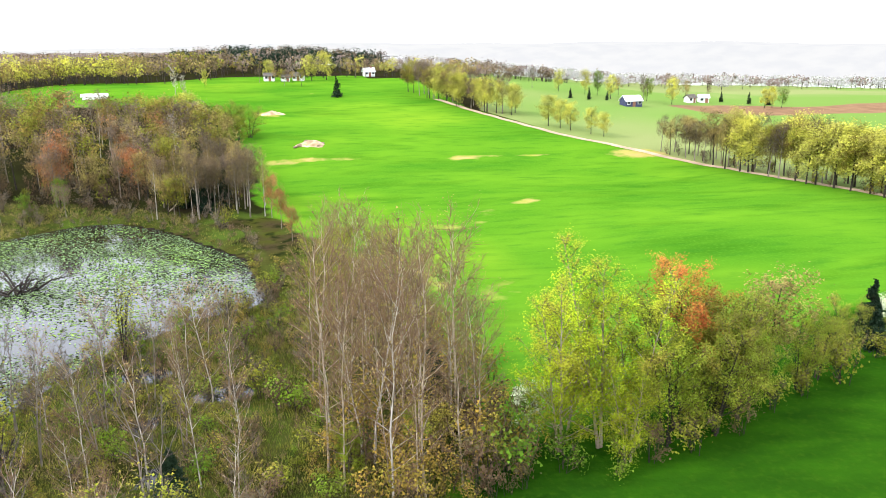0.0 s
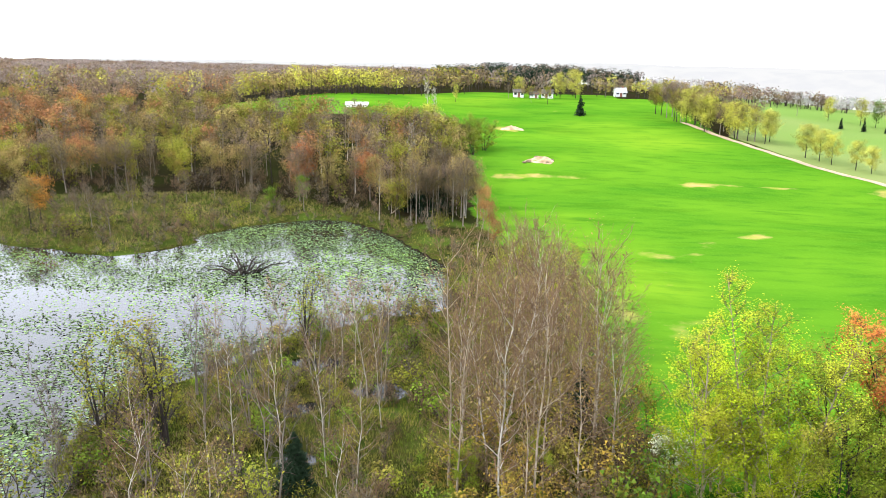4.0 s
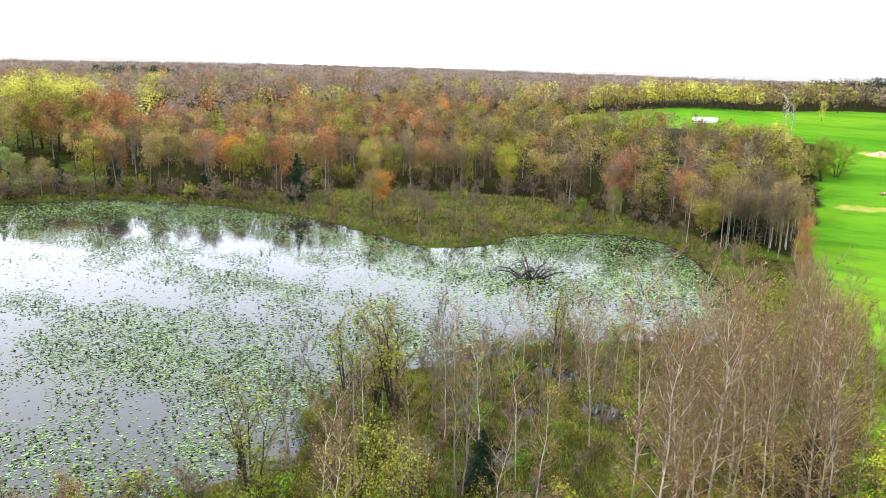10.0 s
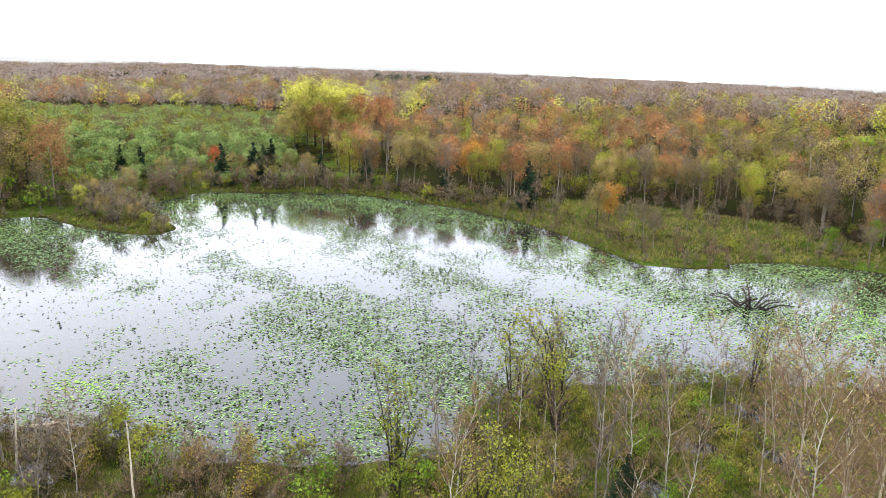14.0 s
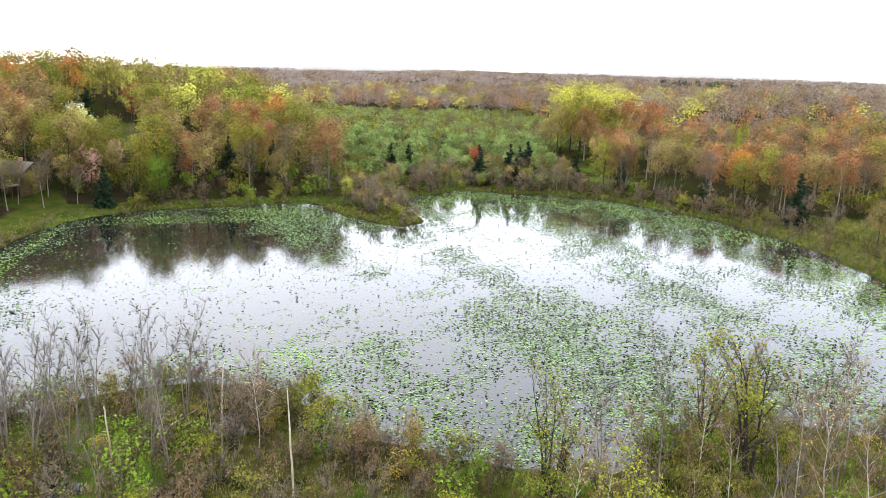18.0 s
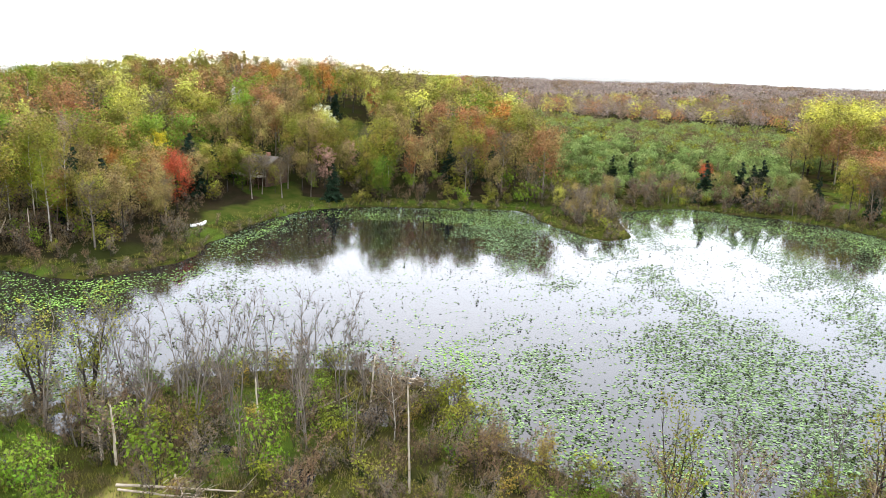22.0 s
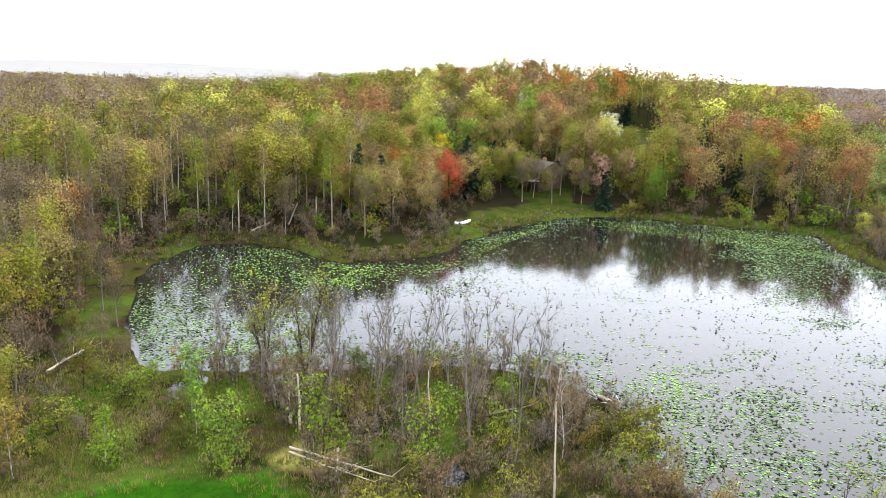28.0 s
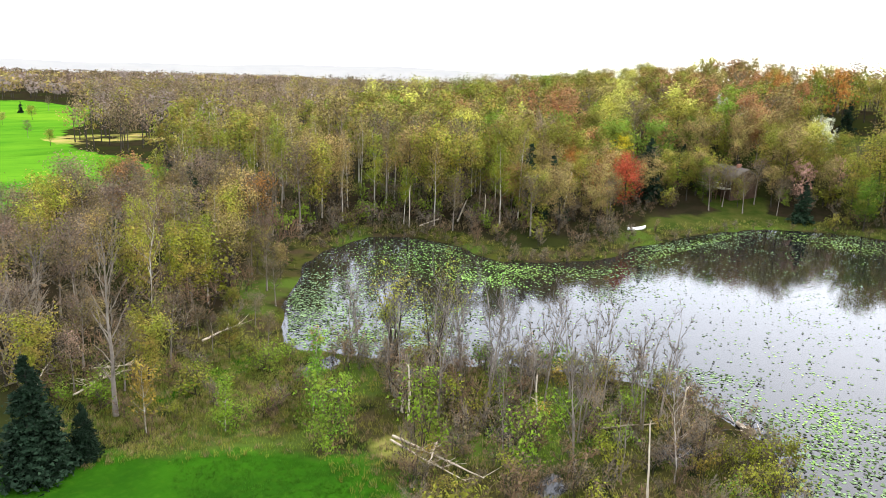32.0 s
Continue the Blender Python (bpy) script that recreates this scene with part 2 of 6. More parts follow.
shade_smear.operation, shade_smear.inputs[1].default_value = "MULTIPLY", 0.55
nt.links.new(noise_fac(nt, 0.075, 7.0, 0.52, 0.72, stretch=(0.6, 1.7, 1.0)), shade_smear.inputs[0])
grass = ramp_mix(nt, shade_smear.outputs[0], grass, (0.016, 0.072, 0.004))
streak = nt.nodes.new("ShaderNodeMath")
streak.operation, streak.inputs[1].default_value = "MULTIPLY", 0.5
nt.links.new(noise_fac(nt, 0.30, 6.0, 0.50, 0.75, stretch=(0.55, 1.6, 1.0)), streak.inputs[0])
grass = ramp_mix(nt, streak.outputs[0], grass, (0.0183, 0.0876, 0.00761))
tuft = nt.nodes.new("ShaderNodeMath")
tuft.operation, tuft.inputs[1].default_value = "MULTIPLY", 0.35
nt.links.new(noise_fac(nt, 2.2, 4.0, 0.5, 0.8), tuft.inputs[0])
grass = ramp_mix(nt, tuft.outputs[0], grass, (0.0761, 0.183, 0.0152))
marsh = ramp_mix(nt, noise_fac(nt, 0.16, 6.0, 0.38, 0.62), (0.03213, 0.036, 0.0068), (0.03213, 0.02337, 0.01209))
marsh = ramp_mix(nt, noise_fac(nt, 0.5, 5.0, 0.5, 0.65), marsh, (0.00905, 0.0121, 0.00363))
marsh = ramp_mix(nt, noise_fac(nt, 0.09, 5.0, 0.52, 0.62), marsh, (0.040, 0.062, 0.0095))
dry = ramp_mix(nt, noise_fac(nt, 0.3, 5.0), (0.28, 0.21, 0.075), (0.17, 0.20, 0.03))
soil = ramp_mix(nt, noise_fac(nt, 0.2, 5.0), (0.13, 0.078, 0.045), (0.17, 0.105, 0.06))
# Valley farmland: paler and greyer than the meadow, haze put into its colour.
hazed_far_land = ramp_mix(nt, noise_fac(nt, 0.006, 4.0, 0.45, 0.55), (0.10, 0.165, 0.036), (0.15, 0.175, 0.065))
col = ramp_mix(nt, weight(nt, "far", 0.3, 0.01), shaded_litter, hazed_far_land)
col = ramp_mix(nt, weight(nt, "marsh", 0.6, 0.15), col, marsh)
col = ramp_mix(nt, weight(nt, "meadow", 0.5, 0.25), col, grass)
# Near meadow: a darker grass of its own, with shade painted in; ditch shares it.
shaded_lush = ramp_mix(nt, noise_fac(nt, 0.25, 6.0, 0.3, 0.7, stretch=(0.7, 1.5, 1.0)), (0.0090, 0.0360, 0.0024), (0.017, 0.062, 0.003))
shaded_lush = ramp_mix(nt, tuft.outputs[0], shaded_lush, (0.034, 0.076, 0.005))
col = ramp_mix(nt, weight(nt, "shaded_lush", 0.4, 0.1), col, shaded_lush)
sward = ramp_mix(nt, noise_fac(nt, 0.3, 5.0), (0.02175, 0.03371, 0.00598), (0.04458, 0.04784, 0.01087))
col = ramp_mix(nt, weight(nt, "sward", 0.75, 0.16), col, sward)
col = ramp_mix(nt, weight(nt, "dry", 0.9, 0.12), col, dry)
col = ramp_mix(nt, weight(nt, "plough", 0.3, 0.1), col, soil)
nt.links.new(col, p.inputs["Base Color"])
add_bump(nt, p, 1.4, 0.5, 0.25, 6.0)

# ---- plan: the pond's shores, the open fields and the lie of the land ----
SHORE_NORTH = [(-7.5, 104), (-9.5, 120), (-21, 137), (-33, 148), (-43, 146), (-53, 133), (-52, 126), (-60, 117), (-78, 119), (-101, 120), (-126, 112)]
SHORE_WEST = [(-143, 99), (-148, 85), (-152, 73), (-143, 59), (-130, 58), (-117, 58.5), (-113, 52), (-127, 42), (-137, 37), (-135, 22), (-130, 4), (-122, -5.5)]
SHORE_SOUTH = [(-109, -9.5), (-92, -11), (-80, -10), (-67, -18), (-68, -30), (-62, -41), (-47, -36), (-36, -25), (-26, -12)]
SHORE_EAST = [(-28, -5), (-35, 4), (-42, 12), (-45, 22), (-42, 31), (-31, 39.5), (-25, 49), (-24, 57), (-29, 64), (-28, 75), (-19, 93), (-13, 99)]
FIELD_MAIN = [(-1, 0), (-5, 4.5), (-8, 7), (-12, 10), (-15.5, 14), (-15, 18), (-9, 26), (0, 42), (9, 58), (15, 67), (11, 77), (10, 92), (12, 102), (4, 120), (-6, 142), (-12, 160), (-15, 190), (-22, 215), (-25, 250), (-45, 262), (-100, 264), (-115, 290), (-60, 305), (-30, 335), (35, 345), (45, 250), (63, 210), (90, 172), (102, 139), (125, 60), (140, -60), (60, -60), (8, 0)]
FIELD_SOUTH = [(60, -62), (-22, -80), (-33, -96), (-57, -110), (-68, -123), (-62, -154), (-58, -172), (-70, -207), (-82, -221), (-116, -306), (-112, -350), (-60, -420), (150, -420)]
FIELD_EAST = [(51, 246), (64, 216), (80.5, 190), (92, 172), (104, 140), (150, 112), (420, 200), (300, 420), (110, 400), (60, 300)]
LAWN = [(-102, -19), (-112, -11), (-124, -7), (-132, 2), (-136, -1), (-134, -9), (-141, -12), (-147, -20), (-142, -27), (-134, -25), (-126, -15), (-112, -20)]
NORTH_FEN = [(-112, 121), (-80, 120), (-60, 118), (-54, 132), (-45, 150), (-33, 152), (-20, 142), (-20, 148), (-32, 157), (-52, 163), (-68, 167), (-85, 158), (-99, 148), (-112, 138)]
ORCHARD = [(-172, -22), (-166, -6), (-190, 4), (-205, -14), (-190, -30)]


def rounded(points, steps=6, fray=0.9, seed=3):
    """A closed smooth line through the points, slightly frayed."""
    rng, p, n, out = np.random.default_rng(seed), np.array(points, float), len(points), []
    for i in range(n):
        a, b, c, d = p[i - 1], p[i], p[(i + 1) % n], p[(i + 2) % n]
        for u in np.arange(steps) / steps:
            out.append(0.5 * (2 * b + (c - a) * u + (2 * a - 5 * b + 4 * c - d) * u * u + (3 * b - a - 3 * c + d) * u ** 3))
    return np.array(out) + rng.normal(0, fray * 0.4, (len(out), 2))


SHORE = rounded(SHORE_NORTH + SHORE_WEST + SHORE_SOUTH + SHORE_EAST, 4)


def border(poly, x, y):
    """Signed distance to a closed line: negative inside. Arrays."""
    x, y = np.asarray(x, float), np.asarray(y, float)
    best, inside = np.full(x.shape, 1e12), np.zeros(x.shape, bool)
    for (ax, ay), (bx, by) in zip(poly, np.roll(poly, -1, axis=0)):
        dx, dy = bx - ax, by - ay
        u = np.clip(((x - ax) * dx + (y - ay) * dy) / (dx * dx + dy * dy + 1e-9), 0, 1)
        best = np.minimum(best, (x - ax - u * dx) ** 2 + (y - ay - u * dy) ** 2)
        if abs(dy) > 1e-9:
            inside ^= ((ay > y) != (by > y)) & (x < ax + (y - ay) / dy * dx)
    return np.where(inside, -1, 1) * np.sqrt(best)


def ease(a, b, v):
    u = np.clip((v - a) / (b - a), 0, 1)
    return u * u * (3 - 2 * u)


POOLS = [(-62, 138, 3.0), (-72, 143, 2.6), (-54, 152, 2.4), (-84, 138, 2.2), (-8, 79, 3.0), (-11, 66, 2.2), (-14, 74, 2.0), (-24, 24, 2.2), (-27, 17, 1.8), (-22, 2, 1.5), (-29, 4, 2.0), (-35, 27, 1.6), (-24, -3, 1.6), (-16, 84, 2.4)]


def shore_distance(x, y):
    return border(SHORE, x, y)


def height(x, y, d=None):
    """The land's height over the pond."""
    x, y = np.asarray(x, float), np.asarray(y, float)
    d = shore_distance(x, y) if d is None else d
    r, north, up = np.hypot(x, y - 60), np.maximum(0, y - 160), ease(0, 40, d)
    z = np.where(d > 0, 0.35 * ease(0, 4, d) + 0.45 * ease(4, 20, d), -0.7 * ease(0, 3, -d))
    rise = np.where(north < 140, 0.088 * north * ease(0, 40, north), 12.3 - 3 * ease(140, 300, north))
    z = z + up * rise * (1 - 0.75 * ease(40, 200, x)) * (1 - 0.62 * ease(85, 170, -x))
    z += up * 14.0 * np.exp(-((x + 235) ** 2 / 9000 + (y + 70) ** 2 / 9000))
    z += up * 7.0 * np.exp(-((x + 300) ** 2 / 9000 + (y - 2) ** 2 / 5000)) + 5.5 * np.exp(-((x + 28) ** 2 / 4200 + (y - 455) ** 2 / 9000))
    z += up * 5 * np.exp(-((x + 300) ** 2 / 30000 + (y - 330) ** 2 / 30000))
    z += 0.5 * up * (np.sin(x * 0.041 + 1.3) * np.sin(y * 0.037) + 0.5 * np.sin(x * 0.09 + y * 0.07))
    for px, py, pr in POOLS:
        q = np.hypot(x - px, (y - py) * 1.3)
        z = z - 1.1 * (1 - ease(pr * 0.55, pr * 1.5, q)) * (d > 0)
    fall = np.maximum(0, r - 450)
    east, south = x / (r + 1), -y / (r + 1)
    slope = 0.022 * np.maximum(ease(-0.35, 0.2, east), ease(0.1, 0.6, south)) 
    drop = np.maximum(0, r - 285)
    z = z - 0.04 * ease(0.05, 0.5, east) * drop * (1 - np.exp(-drop / 160))
    z = z + 7.5 * ease(450, 1000, r) * (1 - ease(-0.75, -0.35, east)) * (1 - ease(0.0, 0.5, south))
    z = z - 0.012 * np.maximum(0, r - 1150) * (1 - ease(-0.35, 0.1, east))
    return z - slope * fall * (1 - np.exp(-fall / 400))


def ground_z(x, y):
    return float(height(np.array([x]), np.array([y]))[0])


def link_mesh(name, verts, faces, mats, slots=None, smooth=False):
    """A mesh from arrays; faces may be one array of triangles or quads, or a list."""
    me = bpy.data.meshes.new(name)
    if isinstance(faces, np.ndarray):
        k = faces.shape[1]
        me.vertices.add(len(verts))
        me.vertices.foreach_set("co", np.asarray(verts, np.float32).ravel())
        me.loops.add(faces.size)
        me.loops.foreach_set("vertex_index", faces.astype(np.int32).ravel())
        me.polygons.add(len(faces))
        me.polygons.foreach_set("loop_start", np.arange(0, faces.size, k, dtype=np.int32))
        if slots is not None:
            me.polygons.foreach_set("material_index", np.asarray(slots, np.int32))
        me.update(calc_edges=True)
    else:
        me.from_pydata([tuple(v) for v in verts], [], faces)
        if slots is not None:
            me.polygons.foreach_set("material_index", np.asarray(slots, np.int32))
    for m in mats:
        me.materials.append(m)
    if smooth:
        me.polygons.foreach_set("use_smooth", np.ones(len(me.polygons), bool))
    me.validate()
    return me


def steps_out(lo, hi, fine, far):
    """Grid lines: fine between lo and hi, wider and wider out to far."""
    mid, tail, s = list(np.arange(lo, hi, fine)), [], fine
    v = hi
    while v < hi + far:
        tail.append(v)
        s *= 1.17
        v += s
    head = [lo - (v - hi) for v in tail[1:]]
    return np.array(head[::-1] + mid + tail)


gx, gy = np.meshgrid(steps_out(-160, 115, 1.9, 3600), steps_out(-60, 260, 1.9, 3600))
gd = shore_distance(gx, gy)
gz = height(gx, gy, gd)
rows_n, cols_n = gx.shape
idx = np.arange(gx.size).reshape(gx.shape)
quads = np.stack([idx[:-1, :-1], idx[:-1, 1:], idx[1:, 1:], idx[1:, :-1]], -1).reshape(-1, 4)
ground = new("ground", link_mesh("ground", np.stack([gx, gy, gz], -1).reshape(-1, 3), quads, [LAND], smooth=True))
tagged(ground, "green spring meadow, brown marsh and leaf-littered woodland floor", "ground", kind="structure")
fm, fs, fe = border(FIELD_MAIN, gx, gy), border(FIELD_SOUTH, gx, gy), border(FIELD_EAST, gx, gy)
lawn_d = np.minimum(border(LAWN, gx, gy), border(ORCHARD, gx, gy))
meadow = 0.5 - (np.minimum(fm, fs) - 18.0 * ease(262, 285, gy) * (gx < 20)) / 6.0
near_shore = (1 - ease(5, 9, gd)) * (gd > -1)
basin = (1 - ease(0, 10, border([(-45, -12), (-20, -12), (2, 5), (12, 60), (8, 100), (-6, 140), (-20, 150), (-50, 110), (-48, 20)], gx, gy)))
swamp = 1 - ease(0, 20, border([(-140, 50), (-150, 110), (-345, 170), (-390, 40), (-200, 40)], gx, gy))
marsh_w = np.maximum(np.maximum(near_shore, basin), swamp)


def blob(x, y, rx, ry):
    return np.exp(-(((gx - x) / rx) ** 2 + ((gy - y) / ry) ** 2))


dry_w = 0.42 * blob(14, 106, 9, 6) + 0.3 * blob(23, 97, 9, 4) + 0.54 * blob(-8, 190, 11, 2.0) + 0.56 * blob(22, 189.5, 22, 1.3) + 0.5 * blob(48, 191, 14, 1.3) + 0.6 * blob(37.5, 149, 3.2, 2.2) \
    + 0.9 * blob(77, 189, 9, 5) + 0.9 * blob(-14, 247, 6, 4) + 0.35 * blob(24, 135, 12, 9) + 0.25 * blob(-20, 15, 5, 6) + 0.66 * ((gy < -120) & (np.abs((gx + 64) * 0.447 + (gy + 175) * 0.894 + 15) < 9)) + 0.6 * (np.abs((gx + 64) * 0.447 + (gy + 175) * 0.894 + 150) < 12) * (gy < -200) + 0.25 * blob(-18, 24, 4, 4) + 0.12 * blob(-21, 15.5, 3.2, 4.5) 
plough_w = (1 - ease(0, 8, border([(121, 264), (127, 251), (150, 251), (215, 270), (215, 284), (171, 275)], gx, gy)))
far_w = np.maximum(np.maximum(ease(430, 560, np.hypot(gx, gy - 60)) * ease(-140, -40, gx), ease(60, 90, gx) * ease(255, 290, gy)), 1 - ease(0, 6, fe))
bank = (1 - 0.75 * ((gy < -12) & (gx > -92))) * (1 - ease(2.2, 5.5, gd)) * (gd > 0.8) * ((gx < -52) | (gy > 110)) * (0.8 + 0.3 * np.sin(gx * 0.23 + 1) * np.sin(gy * 0.19 + gx * 0.05))
fen = 1 - ease(0, 4, border([(-2, 6), (-10, 6.5), (-18, 9), (-23, 3), (-19, -5), (-10, -9), (0, -4)], gx, gy))
sward_w = np.maximum(np.maximum(0.5 - lawn_d / 5, 0.72 * bank), 0.3 * fen)
sward_w = np.maximum(sward_w, 0.5 * (1 - ease(0, 6, border([(-30, 46), (-6, 42), (4, 56), (6, 66), (-2, 104), (-10, 112), (-22, 96), (-32, 70)], gx, gy))))
sward_w = np.maximum(sward_w, 0.6 * (1 - ease(0, 5, border(NORTH_FEN, gx, gy))))
# Extent of the shade-darkened grass round the hedge and near lawn.
shaded_lush_w = np.maximum(1.1 * (1 - ease(0, 14, border([(14, 58), (24, 60), (38, 67), (58, 80), (110, 96), (150, 40), (80, -60), (-6, -2), (-14, 14), (-4, 40), (6, 56)], gx, gy))), -1) * np.clip(meadow, 0, 1)
along = np.clip(((gx + 10.7) * -8.6 + (gy + 4.4) * -3.0) / 83.0, 0, 1)
ditch = np.hypot(gx + 10.7 + 8.6 * along, gy + 4.4 + 3.0 * along)
shaded_lush_w = np.maximum(shaded_lush_w, 1.0 - ease(0.6, 2.6, ditch))
for name, w in (("meadow", meadow), ("shaded_lush", shaded_lush_w), ("sward", sward_w), ("marsh", marsh_w), ("dry", dry_w), ("plough", plough_w), ("far", far_w)):
    at = ground.data.attributes.new(name, "FLOAT", "POINT")
    at.data.foreach_set("value", np.clip(w, -1, 1.5).astype(np.float32).ravel())

# the water: one level sheet under the whole basin, seen where the land dips below it
wb = bmesh.new()
bmesh.ops.create_grid(wb, x_segments=24, y_segments=30, size=1.0)
for v in wb.verts:
    v.co = Vector((-78 + v.co.x * 98, 52 + v.co.y * 112, 0.0))
wme = bpy.data.meshes.new("water")
wb.to_mesh(wme)
wb.free()
wme.materials.append(WATER)
tagged(new("water", wme), "still dark pond water mirroring the white sky", "water", kind="structure")

# gravel farm lane along the field
lane_pts = np.array([(38, 268), (45, 246), (52, 231), (63, 209.5), (79, 188), (90, 171.5), (102, 141), (112, 112), (120, 85)], float)
dense = np.array([lane_pts[i] * (1 - u) + lane_pts[i + 1] * u for i in range(len(lane_pts) - 1) for u in np.arange(12) / 12])
side = np.gradient(dense, axis=0)
side = np.stack([-side[:, 1], side[:, 0]], -1) / np.linalg.norm(side, axis=1)[:, None]
lv = []
for p0, s0 in zip(dense, side):
    for k in (-1.0, -0.4, 0.4, 1.0):
        q = p0 + s0 * (k + 0.2 * math.sin(p0[1] * 0.7))
        lv.append((q[0], q[1], ground_z(q[0], q[1]) + 0.06 + 0.05 * (abs(k) < 1)))
lf = np.array([[r * 4 + k, r * 4 + k + 1, r * 4 + k + 5, r * 4 + k + 4] for r in range(len(dense) - 1) for k in range(3)])
tagged(new("road", link_mesh("road", lv, lf, [GRAVEL], smooth=True)), "pale gravel farm lane beside the green field", "road", kind="structure")

# the last hills behind the valley: a glowing backdrop beyond everything else, haze in its colour
HILLS, hn, hp = base_material("glowing_hazed_hills", 1.0)
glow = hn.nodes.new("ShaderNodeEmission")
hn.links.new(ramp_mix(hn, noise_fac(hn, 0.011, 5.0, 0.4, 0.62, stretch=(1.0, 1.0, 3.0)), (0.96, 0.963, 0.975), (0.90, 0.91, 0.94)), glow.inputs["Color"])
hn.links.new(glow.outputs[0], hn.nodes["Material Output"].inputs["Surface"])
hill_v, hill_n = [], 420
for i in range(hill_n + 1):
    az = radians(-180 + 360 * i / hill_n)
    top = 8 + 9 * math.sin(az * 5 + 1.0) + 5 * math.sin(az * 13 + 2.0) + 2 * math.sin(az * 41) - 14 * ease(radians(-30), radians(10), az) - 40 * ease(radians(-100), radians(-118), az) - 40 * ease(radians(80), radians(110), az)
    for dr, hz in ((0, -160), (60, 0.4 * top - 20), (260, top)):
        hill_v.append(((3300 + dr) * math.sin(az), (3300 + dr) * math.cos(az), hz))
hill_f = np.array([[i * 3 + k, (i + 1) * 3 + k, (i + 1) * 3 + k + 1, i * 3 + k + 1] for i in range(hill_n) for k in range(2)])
tagged(new("backdrop", link_mesh("backdrop", hill_v, hill_f, [HILLS], smooth=True)), "glowing hazed far hills on the horizon", "hills", kind="structure")

# ---- trees and shrubs: trunk and limbs, twigs, and leaves or buds ----
def tube(points, radii, sides):
    """A tapered limb along the points."""
    P, k = np.asarray(points, float), len(points)
    T = np.gradient(P, axis=0)
    T /= np.linalg.norm(T, axis=1)[:, None] + 1e-9
    ref = np.array([0.9, 0.1, 0.3]) if abs(T[0, 2]) > 0.8 else np.array([0, 0, 1.0])
    A = np.cross(T, ref)
    A /= np.linalg.norm(A, axis=1)[:, None] + 1e-9
    B = np.cross(T, A)
    ang = np.arange(sides) * 2 * np.pi / sides
    V = (P[:, None] + np.asarray(radii)[:, None, None] * (A[:, None] * np.cos(ang)[None, :, None] + B[:, None] * np.sin(ang)[None, :, None])).reshape(-1, 3)
    F = []
    for r in range(k - 1):
        for s in range(sides):
            a, b, c, d = r * sides + s, r * sides + (s + 1) % sides, (r + 1) * sides + (s + 1) % sides, (r + 1) * sides + s
            F += [(a, b, c), (a, c, d)]
    return V, np.array(F)


def spikes(base, tip, radius):
    """Many thin three-sided twigs at once."""
    n = len(base)
    d = tip - base
    d = d / (np.linalg.norm(d, axis=1)[:, None] + 1e-9)
    a = np.cross(d, np.array([0.31, 0.55, 0.77]))
    a /= np.linalg.norm(a, axis=1)[:, None] + 1e-9
    b = np.cross(d, a)
    r = np.broadcast_to(np.asarray(radius, float), (n,))[:, None]
    V = np.stack([base + a * r, base - a * r * 0.5 + b * r * 0.87, base - a * r * 0.5 - b * r * 0.87, tip], 1).reshape(-1, 3)
    f = np.array([(0, 1, 3), (1, 2, 3), (2, 0, 3)])
    return V, (f[None] + 4 * np.arange(n)[:, None, None]).reshape(-1, 3)


def leaves(centre, size, rng, quads=False, flat=0.0, out=None):
    """Small leaf sprays, turned every way or mostly facing out of the crown."""
    n = len(centre)
    a = rng.normal(size=(n, 3))
    if out is not None:
        face = out + rng.normal(0, 0.62, (n, 3)) + np.array([0, 0, 0.25])
        face /= np.linalg.norm(face, axis=1)[:, None] + 1e-9
        a = np.cross(face, a)
    a[:, 2] *= 1 - flat
    a /= np.linalg.norm(a, axis=1)[:, None]
    b = np.cross(a, rng.normal(size=(n, 3)) if out is None else face)
    b /= np.linalg.norm(b, axis=1)[:, None] + 1e-9
    s = (size * rng.uniform(0.55, 1.25, n))[:, None]
    if quads:
        V = np.stack([centre - a * s, centre + b * s * 0.55, centre + a * s, centre - b * s * 0.55], 1).reshape(-1, 3)
        f = np.array([(0, 1, 2), (0, 2, 3)])
        return V, (f[None] + 4 * np.arange(n)[:, None, None]).reshape(-1, 3)
    V = np.stack([centre - a * s * 0.6 - b * s * 0.5, centre + a * s * 0.9, centre - a * s * 0.4 + b * s * 0.75], 1).reshape(-1, 3)
    return V, np.arange(3 * n).reshape(-1, 3)


def stack(pieces):
    """Joins pieces (verts, faces) into one."""
    V, F, at = [], [], 0
    for v, f in pieces:
        V.append(v)
        F.append(f + at)
        at += len(v)
    return np.concatenate(V), np.concatenate(F)


